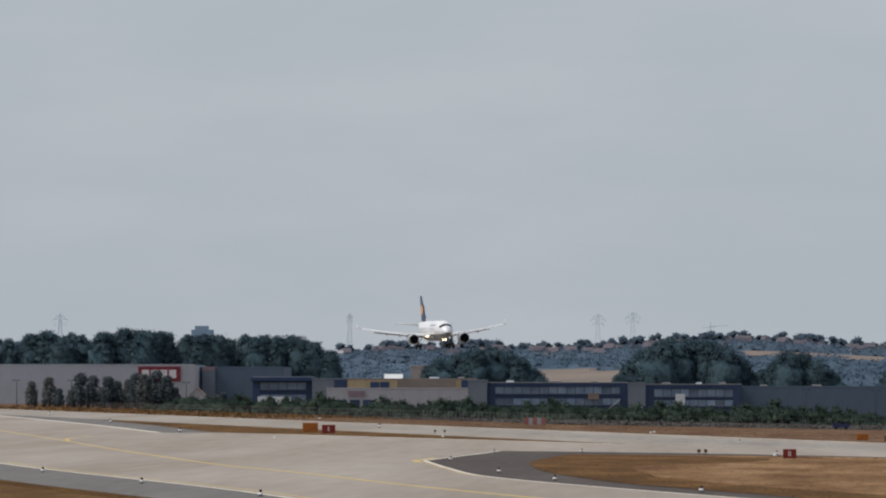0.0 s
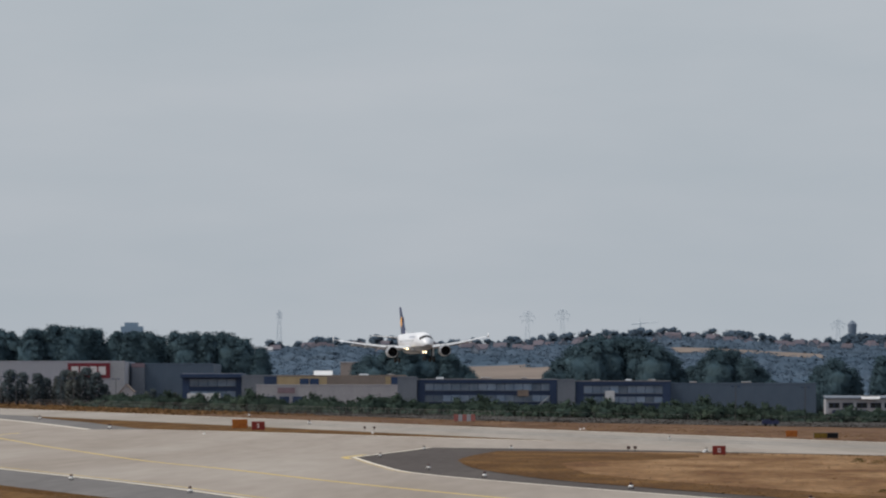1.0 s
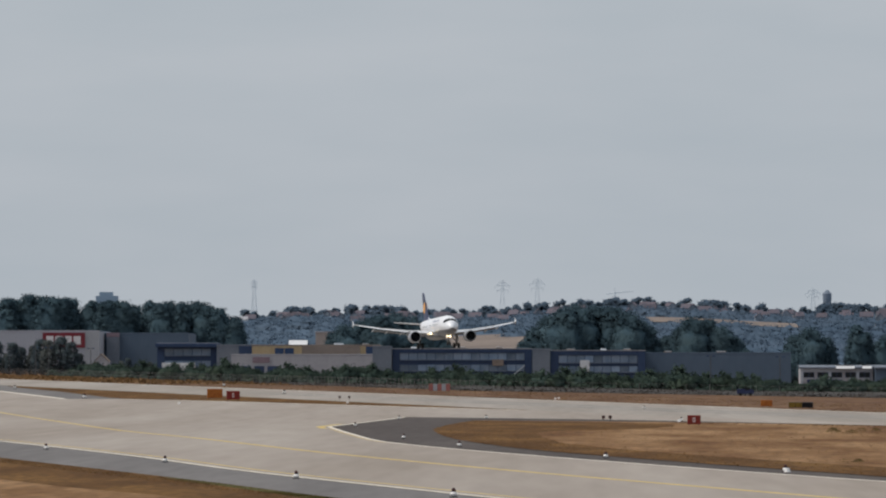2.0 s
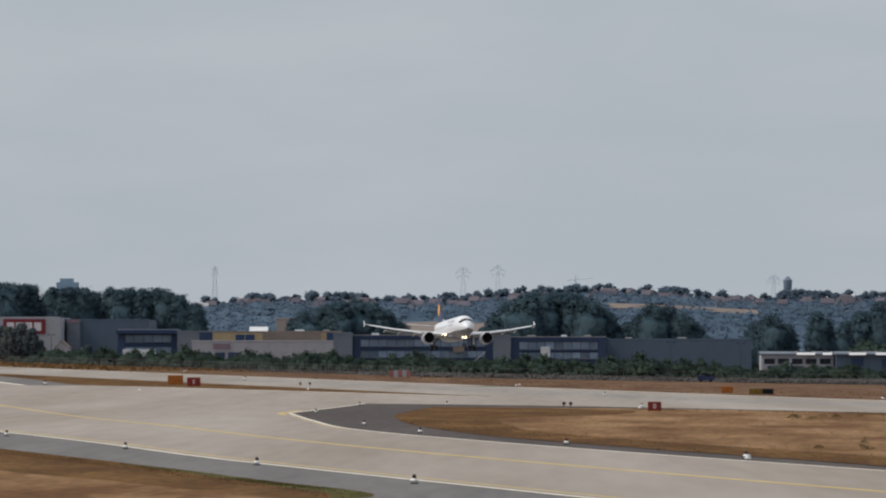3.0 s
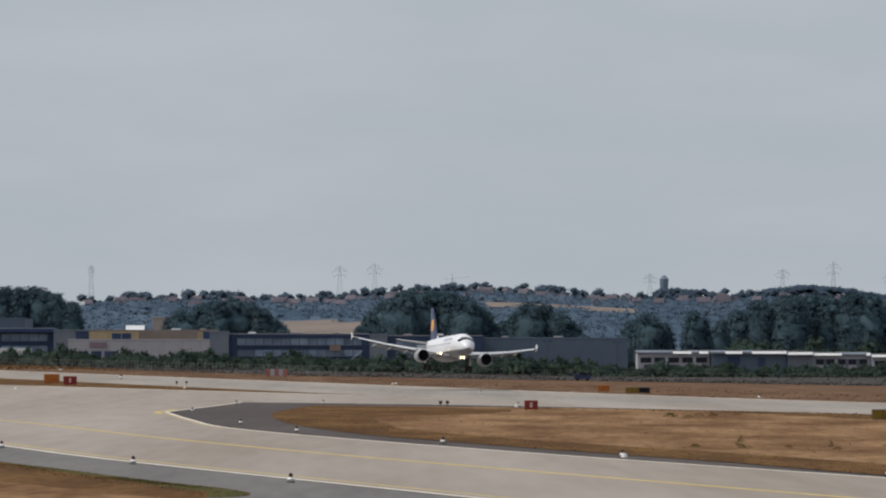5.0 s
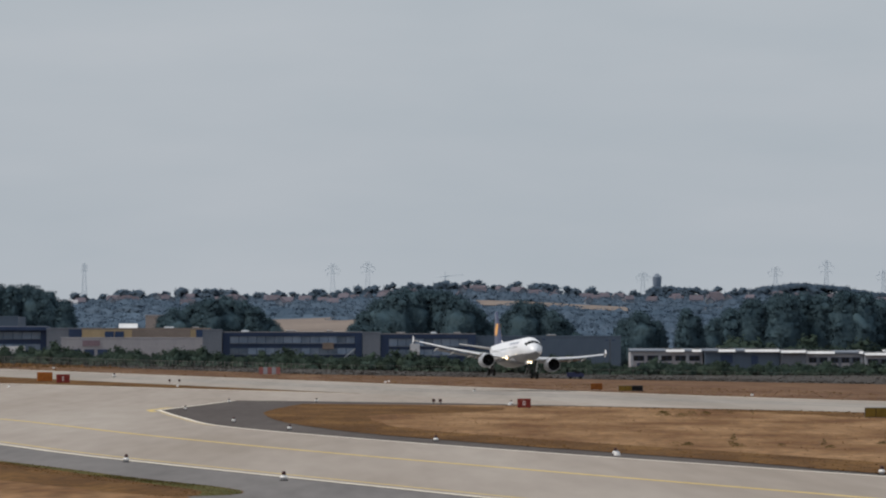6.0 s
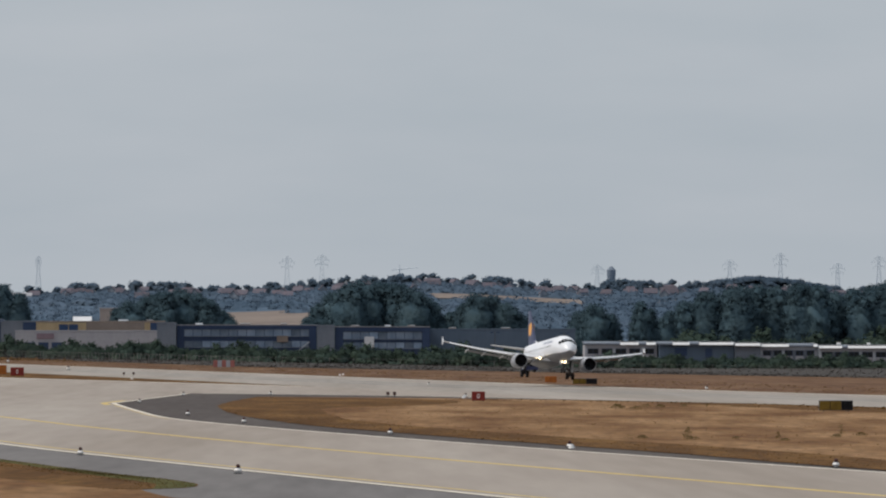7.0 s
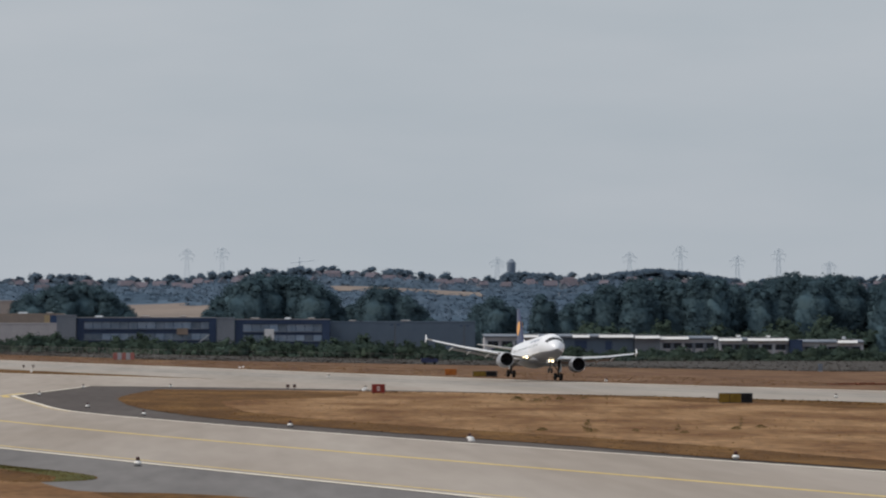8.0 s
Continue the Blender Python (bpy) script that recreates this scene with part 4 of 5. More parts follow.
# free-standing groups between the buildings and the hills
for x, y, top in ((-84, 2600, 21), (-79, 2590, 23.5), (-72, 2605, 26), (-66, 2595, 27.3), (-60, 2600, 28), (-54, 2605, 26.5), (-49, 2595, 24), (-44, 2600, 20), (-41, 2590, 16.5),
                  (-10, 2490, 17), (-6, 2500, 22), (-1, 2505, 26), (4, 2495, 29), (10, 2500, 30.3), (16, 2505, 30), (22, 2500, 29.5), (28, 2495, 27.5), (32, 2500, 24.5), (36, 2500, 19),
                  (42, 2510, 19), (47, 2505, 22), (52, 2500, 25.7), (57, 2505, 25), (62, 2500, 22.4), (67, 2500, 18.5), (71, 2495, 14),
                  (88, 2450, 19), (93, 2445, 21.5), (98, 2450, 18), (109.5, 2445, 22.6), (113, 2450, 20)):
    tree_at(2 if x > 105 else rnd.choice((1, 1, 3, 0)), x, y, top)
# the wood on the right, denser
right_top = along((120, 17), (127, 22.5), (134, 26), (142, 28), (154, 29), (173, 28.7), (190, 27), (204, 30), (225, 29.5), (238, 28), (260, 28))
for row, y in enumerate((2490, 2530)):
    x = 122 + row * 3
    while x < 262:
        tree_at(rnd.choice((0, 1, 2, 3)), x + rnd.uniform(-2, 2), y + rnd.uniform(-6, 6), right_top(x) + rnd.uniform(-2.4, 0.5))
        x += rnd.uniform(6, 9)
# a big tree at the end of the white row
for x, y, top in ((205, 2120, 14), (211, 2125, 17.5), (218, 2120, 19), (212, 2080, 12)):
    tree_at(1, x, y, top)
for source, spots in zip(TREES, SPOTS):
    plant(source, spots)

# trees by the parking in front of the storage hall
LOT_TREES = [build_tree(53, 15, 5.0, 0.4, M["lot_leaf"], "dark leafy tree before the storage hall", group="trees before the hall", feathery=True),
             build_tree(59, 15, 4.6, 1.0, M["dry_leaf"], "thin olive-brown tree dried by summer", group="trees before the hall", feathery=True)]
LOT = [[], []]
for kind, x, y, top in ((1, -246, 2700, 15.4), (1, -238.5, 2695, 17), (0, -234, 2690, 12.5), (1, -229.5, 2690, 12), (0, -225.5, 2690, 18.6), (0, -221, 2695, 17.6), (1, -217, 2690, 13),
                        (0, -214, 2685, 17.2), (0, -211, 2690, 15.5), (1, -206, 2685, 16), (0, -202.5, 2680, 18.6), (1, -199, 2675, 18.2), (0, -195, 2685, 19.6), (0, -190.5, 2680, 17.6), (0, -187.5, 2685, 13),
                        (1, -262, 2700, 14), (0, -270, 2700, 15), (1, -168, 2640, 10), (0, -163, 2600, 11), (1, -152, 2560, 9.5)):
    LOT[kind].append((x, y, (top - level(x, y)) / 15, rnd.uniform(0, 360)))
for source, spots in zip(LOT_TREES, LOT):
    plant(source, spots)

# bushes along the fence and behind the white row
def build_bush(seed, label):
    rng = random.Random(seed)
    b = thing("bush", (0, 0, 0), label, "bush", "bushes along the fence")
    stems = bmesh.new()
    clumps = []
    for k in range(24):
        a, r = k * 2.4, 2.7 * math.sqrt(rng.random())
        z = 0.9 + 3.2 * rng.random() * (1 - r / 4)
        clumps.append((r * math.cos(a), r * math.sin(a), z, rng.uniform(0.6, 1.15)))
        if k < 5:
            add_rod(stems, (0, 0, -0.2), (r * math.cos(a), r * math.sin(a), z), 0.08, 0.03, 6)
    for k in range(3):      # the dense middle
        clumps.append((1.1 * math.cos(2.1 * k), 1.1 * math.sin(2.1 * k), 1.3, 1.65))
    part("stem", stems, M["bark"], b)
    ob = new("foliage", leaf_mesh("foliage", leaf_cloud(seed, clumps, 34, 0.19, 0.9, (0, 0, -1.0), 0.25, 0, 0.16, 0.56, 0.66, 1.5), M["bush_leaf"]))
    ob.parent = b
    return b


BUSHES = [build_bush(61, "green bush of mixed height along the fence"), build_bush(67, "dense green bush along the fence")]
FENCE = [Vector(from_runway(2750, 305)), Vector(from_runway(1640, 305)), Vector((70, 1690)), Vector((245, 1715))]
hedge_line = along((-290, 2650), (-205, 2600), (-150, 2400), (-112, 2305), (-60, 2215), (30, 2190), (80, 2140), (230, 2120))
BUSH_SPOTS = [[], []]
for k in range(225):
    u = (k + rnd.uniform(-0.4, 0.4)) / 225
    x0 = -280 + 505 * u
    y0 = hedge_line(x0)
    back = rnd.uniform(-18, 18)
    size = rnd.uniform(1.0, 1.75) * (0.72 if x0 > 70 or x0 < -175 else 1.0) * (1.0 + 0.3 * noise.noise((u * 34, 0, 0)))
    if x0 < -182:
        continue
    BUSH_SPOTS[k % 2].append((x0, y0 + back, size, rnd.uniform(0, 360)))
for k in range(36):      # lighter scrub behind the white buildings
    x, y = rnd.uniform(118, 262), rnd.uniform(2290, 2400)
    BUSH_SPOTS[k % 2].append((x, y, rnd.uniform(1.8, 3.6), rnd.uniform(0, 360)))
for k in range(26):      # shrubs in front of the white units
    x, y = rnd.uniform(96, 204), rnd.uniform(2150, 2185)
    BUSH_SPOTS[k % 2].append((x, y, rnd.choice((0.7, 0.8, 0.9, 1.1, 1.3)), rnd.uniform(0, 360)))
for k in range(10):      # behind the tan building and the wood's foot
    x, y = rnd.uniform(-165, -118), rnd.uniform(2640, 2760)
    BUSH_SPOTS[k % 2].append((x, y, rnd.uniform(1.6, 2.6), rnd.uniform(0, 360)))
for source, spots in zip(BUSHES, BUSH_SPOTS):
    plant(source, spots)


# low growth that closes the hedge between the bushes
def build_undergrowth():
    rng = random.Random(83)
    clumps = []
    for k in range(1500):
        x = rng.uniform(-190, 226)
        y = hedge_line(x) + rng.uniform(-24, 16)
        r = rng.uniform(0.7, 1.5)
        clumps.append((x, y, level(x, y) + r * rng.uniform(0.2, 1.1) * (1.2 if noise.noise((x / 11, 4.0, 0)) > 0 else 0.7), r))
    tagged(new("undergrowth", leaf_mesh("undergrowth", leaf_cloud(83, clumps, 24, 0.2, 0.85, (0, 2300, -400), 0.25, 0, 0.16, 0.56, 0.7), M["bush_leaf"])),
           "low tangled green growth between the fence bushes", "undergrowth", kind="stuff")


build_undergrowth()


# boundary fence
def build_fence():
    f = thing("fence", (0, 0, 0), "grey wire boundary fence with steel posts", "fence")
    post = part("post", rod((0, 0, -0.2), (0, 0, 2.7), 0.05, 0.05, 6), M["fence"], f)
    rows = []
    for a, b in zip(FENCE, FENCE[1:]):
        d, length = (b - a).normalized(), (b - a).length
        rows += [(a + d * s, d) for s in np.arange(0, length - 4.0, 6.0)]
    for k, (p, d) in enumerate(rows):
        o = post if k == 0 else post.copy()
        if k:
            scene.collection.objects.link(o)
        o.location = (p.x, p.y, level(p.x, p.y))
    bm = bmesh.new()
    for (p, d), (r, _) in zip(rows, rows[1:]):
        count = int((r - p).length / 0.7)
        for i in range(count):
            s = p + (r - p) * i / count
            z = level(s.x, s.y)
            bm.faces.new([bm.verts.new((s.x + d.x * w, s.y + d.y * w, z + h)) for w, h in ((0, 0.05), (0.03, 0.05), (0.03, 2.5), (0, 2.5))])
    tagged(part("mesh_wire", bm, M["fence"], f), kind="stuff")
    for h in (0.1, 1.3, 2.5):
        bm = bmesh.new()
        for (p, _), (r, _) in zip(rows[::6], rows[6::6]):
            add_rod(bm, (p.x, p.y, level(p.x, p.y) + h), (r.x, r.y, level(r.x, r.y) + h), 0.018, 0.018, 5)
        part("rail", bm, M["fence"], f)


build_fence()


# rough weedy ground between the fence and the hedge
def build_weeds():
    bm = bmesh.new()
    rows = []
    for i in range(61):
        x = -190 + 420 * i / 60
        y0 = 1668 + (-19 - x) * 5.05 if x < -19 else 1668 + (x + 19) * 0.22
        y1 = max(y0 + 20, hedge_line(x) + 10)
        rows.append([bm.verts.new((x, y, level(x, y) + 0.12)) for y in np.linspace(y0 + 3, y1, 7)])
    for a, b in zip(rows, rows[1:]):
        for j in range(6):
            bm.faces.new((a[j], b[j], b[j + 1], a[j + 1]))
    tagged(mesh_object("weedy_ground", bm, M["weeds"]), "grey-olive weedy ground behind the fence", "ground", kind="structure")


build_weeds()

# ---------------------------------------------------------------- buildings behind the fence
def base_under(x0, x1, y):
    return min(level(x0, y), level(x1, y), level(x0, y + 30), level(x1, y + 30)) - 0.3


def build_hall(name, x0, x1, y, depth, top, mat, label, category="hall", trim=None, panel=6.0):
    """A flat-roofed hall with cladding panels, parapet and plinth; built from its front left corner."""
    z = base_under(x0, x1, y)
    b = thing(name, (x0, y, z), label, category)
    w, h = x1 - x0, top - z
    part("wall", box(0, w, 0.12, depth, 0, h - 0.35), mat, b)
    part("roof", box(0.3, w - 0.3, 0.5, depth - 0.3, h - 0.35, h - 0.05), M["hall_grey"], b)
    part("parapet", box(-0.12, w + 0.12, -0.05, 0.35, h - 0.5, h, 0.05), trim or mat, b)
    part("plinth", box(-0.05, w + 0.05, 0.0, 0.2, 0, 0.8), M["wall_grey"], b)
    n = max(1, int(w / panel))
    seam = None
    for k in range(n):
        a, c = w * k / n, w * (k + 1) / n
        if seam is None:
            seam = part("panel", box(0.015, w / n - 0.015, 0.02, 0.118, 0.82, h - 0.52), mat, b)
        else:
            o = seam.copy()
            scene.collection.objects.link(o)
            o.location = (a, 0, 0)
    return b, w, h


# the big storage hall with a sign board
hall, w, h = build_hall("storage_hall", -300, -184.7, 2760, 70, 22.4, M["hall_light"], "long pale grey storage hall with a red sign board")
part("end_panel", box(w - 5.8, w, -0.08, 0.018, 1.0, h - 0.52), M["hall_white"], hall, "whiter corner panel")
sx0, sx1, sz0, sz1 = 300 - 207.8, 300 - 190.5, h - 7.0, h - 0.9
board = part("sign_board", box(sx0, sx1, -0.35, -0.09, sz0, sz1, 0.05), M["brand_red"], hall, "red sign board")
for k in range(4):
    a = sx0 + 1.5 + k * 3.7
    part("sign_bar", box(a, a + 2.9, -0.42, -0.352, (sz0 + sz1) / 2 - 1.7, (sz0 + sz1) / 2 + 1.7), M["brand_white"], board, "plain white bar")
low, w, h = build_hall("warehouse", -184.5, -150, 2790, 60, 21.6, M["hall_grey"], "dark blue-grey warehouse beside the storage hall")
part("porch", box(1.0, 6.2, -3.0, 0.0, 0, 16.0, 0.1), M["wall_grey"], low, "grey stair tower")
part("porch_band", box(0.9, 6.3, -3.1, -3.0, 14.4, 16.1), M["mauve_sign"], low, "faded mauve band")


def build_glazed(name, x0, x1, y, depth, top, label, rows, frame_w, bays, trim=None):
    """An office block: dark surround, rows of panes between posts. rows: (z0, z1) from the roof down, as heights above the airfield."""
    z = base_under(x0, x1, y)
    b = thing(name, (x0, y, z), label, "office building")
    w, h = x1 - x0, top - z
    part("wall", box(0, w, 0.5, depth, 0, h - 0.3), M["wall_navy"], b)
    part("roof", box(0.2, w - 0.2, 0.7, depth - 0.2, h - 0.3, h - 0.02), M["wall_grey"], b)
    part("parapet", box(-0.1, w + 0.1, -0.3, 0.49, h - 0.35, h, 0.05), trim or M["wall_grey"], b)
    # pale strip added for the highlight along the roof edge
    part("flashing", box(-0.1, w + 0.1, -0.34, -0.302, h - 0.16, h + 0.02), M["wall_pale"], b, "pale strip standing in for the roof-edge highlight")
    part("fascia", box(0, w, -0.2, 0.45, rows[0][1] - z + 0.1, h - 0.37), M["wall_navy"], b, "dark fascia band")
    for side, a in (("surround", 0.0), ("surround", w - frame_w)):
        part(side, box(a, a + frame_w, -0.2, 0.45, 0, rows[0][1] - z + 0.08), M["wall_navy"], b)
    span = (w - 2 * frame_w) / bays
    for z0, z1 in rows:
        for k in range(bays):
            a = frame_w + k * span
            win = part("window", box(a + 0.06, a + span - 0.06, 0.2, 0.42, z0 - z, z0 - z + 0.25), M["wall_grey"], b)
            part("pane", box(a + 0.1, a + span - 0.1, 0.28, 0.36, z0 - z + 0.26, z1 - z - 0.1), M["pane"], win)
        part("sill", box(frame_w + 0.02, w - frame_w - 0.02, -0.05, 0.19, z0 - z - 0.25, z0 - z - 0.02), M["wall_navy"], b)
    return b, w, h, z


dark, w, h, z = build_glazed("office_building", -143, -121, 2450, 22, 16.2, "low dark office block with a glazed front", ((11.4, 14.2), (7.5, 9.8)), 2.6, 5)
part("canopy", box(-0.6, w + 0.6, -2.2, -0.32, h - 1.6, h - 0.2, 0.1), M["wall_navy"], dark, "dark overhanging roof edge")
part("white_wall", box(2.0, 14.0, -4.0, -3.6, 0, 6.5, 0.1), M["wall_white"], dark, "white yard wall")
low, w, h = build_hall("workshop", -121, -105.8, 2440, 25, 15.6, M["wall_grey"], "plain grey workshop block")
part("gate", box(8.0, 13.2, -0.1, 0.0, h - 4.2, h - 0.6), M["wall_navy"], low, "dark roller gate")

tan, w, h = build_hall("tan_building", -105.6, -60.5, 2380, 30, 15.3, M["wall_tan"], "tan-clad commercial building with a pale lower wing", trim=M["wall_brown"])
for k in range(2):
    win = part("window", box(8.0 + k * 3.5, 11.2 + k * 3.5, -0.1, 0.0, h - 3.4, h - 1.2), M["wall_navy"], tan)
part("brown_front", box(17.5, 38.0, -0.12, 0.0, h - 3.9, h - 0.55), M["wall_brown"], tan, "brown cladding strip")
part("dark_bay", box(40.0, 44.4, -0.12, 0.0, h - 4.4, h - 0.6), M["wall_navy"], tan, "dark window bay")
wing, w, h = build_hall("pale_wing", -112.1, -60.8, 2362, 17, 12.0, M["wall_pale"], "pale grey low wing with a mauve sign")
part("sign_board", box(7.5, 13.5, -0.25, -0.06, h - 3.0, h - 1.1), M["mauve_sign"], wing, "faded mauve sign board")
for k in range(3):
    part("window", box(3.5 + k * 4.6, 7.0 + k * 4.6, -0.15, 0.0, h - 6.6, h - 4.2), M["wall_navy"], wing)
# rooflight on the tan building; its white stands in for reflected sky
rl = thing("rooflight", (-90.2, 2402, 15.25), "rooflight on a flat roof, whitened for its reflection", "rooflight")
bm = rings([[Vector((x, -2.0, 0)), Vector((x, 2.0, 0)), Vector((x, 1.5, 1.6)), Vector((x, -0.6, 1.7))] for x in (-3.3, 3.3)])
part("cover", bm, M["roof_white"], rl)
part("kerb", box(-3.5, 3.5, -2.2, 2.2, -0.15, 0.0), M["wall_grey"], rl)

tower, w, h = build_hall("grey_tower", -60.3, -53.9, 2268, 12, 14.5, M["wall_grey"], "plain grey stair tower block")
office, w, h, z = build_glazed("office_building", -53.7, -7.0, 2272, 24, 13.7, "long dark office block with strips of glazing", ((9.7, 12.2), (6.0, 8.3)), 2.4, 14)
part("yellow_board", box(33.5, 37.2, -0.5, -0.22, 7.9 - z, 10.0 - z, 0.05), M["field"], office, "pale tan notice board")
stair = bmesh.new()
for k in range(12):
    add_box(stair, 40.0 + k * 0.36, 40.4 + k * 0.36, -1.8, -0.6, 4.4 - z + k * 0.30, 4.7 - z + k * 0.30)
part("outside_stair", stair, M["steel"], office, "steel outside stair")
block, w, h = build_hall("grey_block", -6.8, -0.9, 2268, 14, 13.6, M["wall_grey"], "plain grey concrete block between offices")
office, w, h, z = build_glazed("office_building", -0.7, 31.0, 2270, 24, 13.1, "dark office block with blue-grey windows", ((8.7, 11.4), (5.6, 7.8)), 2.6, 9)
part("white_door", box(9.8, 13.0, -0.6, -0.22, 0.4 + 5.6 - z, 9.7 - z, 0.05), M["wall_white"], office, "white entrance panel")
grey, w, h = build_hall("grey_hall", 31.2, 80.0, 2280, 50, 12.4, M["hall_grey"], "plain blue-grey hall beside the office block")

# the row of white units
def build_unit(x0, x1, y, top, wall, edges, bays, pillar):
    """A low unit with a pitched roof; edges: bright stretches of its roof edge; bays: windows between pillars."""
    z = base_under(x0, x1, y)
    unit = thing("white_unit", (x0, y, z), "low white commercial unit with bright roof edge", "building", "white units")
    w, h = x1 - x0, top - z
    part("wall", box(0, w, 0.3, 17, 0, h - 1.0), wall, unit)
    slope = rings([[Vector((x, -0.8, h - 1.0)), Vector((x, 18.2, h - 0.1)), Vector((x, 18.2, h + 0.2)), Vector((x, 5.0, h + 0.05)), Vector((x, -0.8, h - 0.5))] for x in (-0.2, w + 0.2)])
    part("roof", slope, M["wall_grey"], unit)
    for a, c in edges:
        # lip is white and tilted in place of metal reflecting the sky
        lip = rings([[Vector((x, yy, zz)) for yy, zz in ((-1.5, h - 1.05), (-0.82, h - 1.05), (-0.82, h - 0.3), (-0.7, h - 0.12), (-0.85, h - 0.12), (-1.5, h - 0.9))] for x in (max(0, a - x0), min(w, c - x0))])
        part("roof_edge", lip, M["roof_white"], unit, "white metal roof edge, tilted to stand in for its glint")
        part("roof_sheet", box(max(0, a - x0) + 0.2, min(w, c - x0) - 0.2, 2.0, 17.0, h + 0.21, h + 0.26), M["roof_white"], unit, "white roof sheeting")
    if bays:
        part("fascia", box(0, w, 0.02, 0.29, h - 2.1, h - 1.02), M["unit_white"], unit, "white fascia band")
    n = max(1, bays)
    for k in range(n + 1):
        if pillar[k % len(pillar)]:
            a = k * (w - 0.9) / n
            part("pillar", box(a, a + 0.9, -0.25, 0.28, 0, h - 2.12 if bays else h - 1.02), M["unit_white"], unit, "white pillar")
    for k in range(bays):
        a, c = k * (w - 0.9) / n + 0.95, (k + 1) * (w - 0.9) / n - 0.05
        win = part("window", box(a, c, 0.12, 0.29, h - 3.9, h - 2.15), M["wall_navy"], unit)
        part("pane", box(a + 0.15, (a + c) / 2 - 0.08, 0.06, 0.115, h - 3.75, h - 2.3), M["glass_dark"], win)
        part("pane", box((a + c) / 2 + 0.08, c - 0.15, 0.06, 0.115, h - 3.75, h - 2.3), M["glass_dark"], win)
        part("lower_wall", box(a, c, 0.0, 0.29, 0, h - 3.95), M["wall_pale"], unit)
    return unit, w, h


unit, w, h = build_unit(80.5, 104, 2205, 7.9, M["wall_pale"], ((92, 98), (100.5, 103.5)), 5, (1, 0))
unit, w, h = build_unit(104.5, 128.8, 2200, 7.9, M["hall_grey"], ((108.8, 114.3), (117.4, 128.6)), 0, (0, 0))
part("gable_bay", box(5.0, 9.0, 0.05, 0.28, h - 4.5, h - 2.0), M["wall_navy"], unit, "dark doorway")
part("gable_bay", box(15.0, 17.2, 0.05, 0.28, h - 5.0, h - 2.2), M["wall_navy"], unit, "dark doorway")
unit, w, h = build_unit(129.0, 137.2, 2199, 7.6, M["wall_grey"], ((129, 137.2),), 0, (0, 0))
unit, w, h = build_unit(137.4, 156, 2202, 7.3, M["wall_grey"], ((137.4, 146.7), (154.7, 156)), 5, (1, 0, 1, 0, 0, 1))
unit, w, h = build_unit(156.2, 179, 2198, 6.8, M["wall_grey"], ((156.2, 163.7), (165.6, 178.8)), 5, (1, 0, 0, 1))
part("roof_vent", box(6.2, 7.4, 3, 5, h, h + 0.9, 0.1), M["roof_white"], unit)
part("roof_vent", box(16.0, 17.0, 3, 5, h, h + 0.8, 0.1), M["roof_white"], unit)
block, w, h = build_hall("dark_gatehouse", 179.2, 183.4, 2197, 10, 6.2, M["wall_navy"], "dark flat gate block between white units")
unit, w, h = build_unit(183.6, 203.5, 2200, 6.1, M["wall_grey"], ((195, 201.5),), 5, (0, 1, 0, 0, 0, 1))
part("roof_vent", box(13.4, 14.4, 3, 5, h, h + 1.2, 0.1), M["unit_white"], unit)
# a dark blue trailer by the row
tr = thing("trailer", (86, 2150, level(86, 2150)), "dark blue trailer parked by the white units", "trailer")
part("body", box(-5.5, 5.5, -1.2, 1.2, 1.1, 3.9, 0.15), M["tail_blue"], tr)
for lx in (-3.5, 3.5):
    part("wheel", rod((lx, -1.25, 0.5), (lx, 1.25, 0.5), 0.5, 0.5, 14), M["tyre"], tr)
part("chassis", box(-5.3, 5.3, -1.0, 1.0, 0.8, 1.08), M["strut"], tr)

# a small white gabled store by the warehouse
store = thing("gabled_store", (-173.7, 2600, level(-173.7, 2600) - 0.3), "small white gabled store with a brown roof", "building")
top = 12.6 - level(-173.7, 2600)
part("wall", rings([[Vector((-3.2, y, 0)), Vector((3.2, y, 0)), Vector((3.2, y, top - 2.6)), Vector((0.4, y, top)), Vector((-3.2, y, top - 4.2))] for y in (0, 9)]), M["wall_pale"], store)
for xa, za, xb, zb in ((-3.5, top - 4.5, 0.4, top + 0.05), (0.4, top + 0.05, 3.5, top - 2.85)):
    part("roof", rings([[Vector((xa, y, za)), Vector((xb, y, zb)), Vector((xb, y, zb + 0.3)), Vector((xa, y, za + 0.3))] for y in (-0.4, 9.4)]), M["wall_brown"], store)
part("door", box(-1.0, 1.2, -0.06, 0.0, 0.3, 3.0), M["wall_grey"], store)


# small blocks added along the flat roofs in place of edge highlights
def build_highlight_block(x, y, z, w, h, mat, label):
    r = thing("roof_unit", (x, y, z), label, "roof unit", "roof units")
    part("casing", box(-w / 2, w / 2, -0.8, 0.8, 0, h, 0.06), mat, r)
    part("hood", box(-w / 2 + 0.1, w / 2 - 0.1, -0.6, 0.6, h, h + 0.18, 0.04), M["steel"], r)


for x, y, z, w, white in ((-46.5, 2285, 13.68, 2.6, 1), (-31, 2286, 13.68, 3.5, 0), (-18, 2284, 13.68, 2.2, 0), (6, 2284, 13.08, 3.0, 0), (17, 2283, 13.08, 2.0, 1), (25, 2284, 13.08, 2.4, 0), (-75.5, 2392, 15.25, 3.4, 1), (-66, 2392, 15.25, 2.4, 0), (39, 2296, 12.35, 2.5, 0), (57, 2297, 12.35, 3.2, 0)):
    build_highlight_block(x, y, z, w, 0.35 if not white else 0.45, M["roof_white"] if white else M["wall_brown"], "white block standing in for a roof-edge highlight" if white else "dull brown block standing in for a roof-edge highlight")

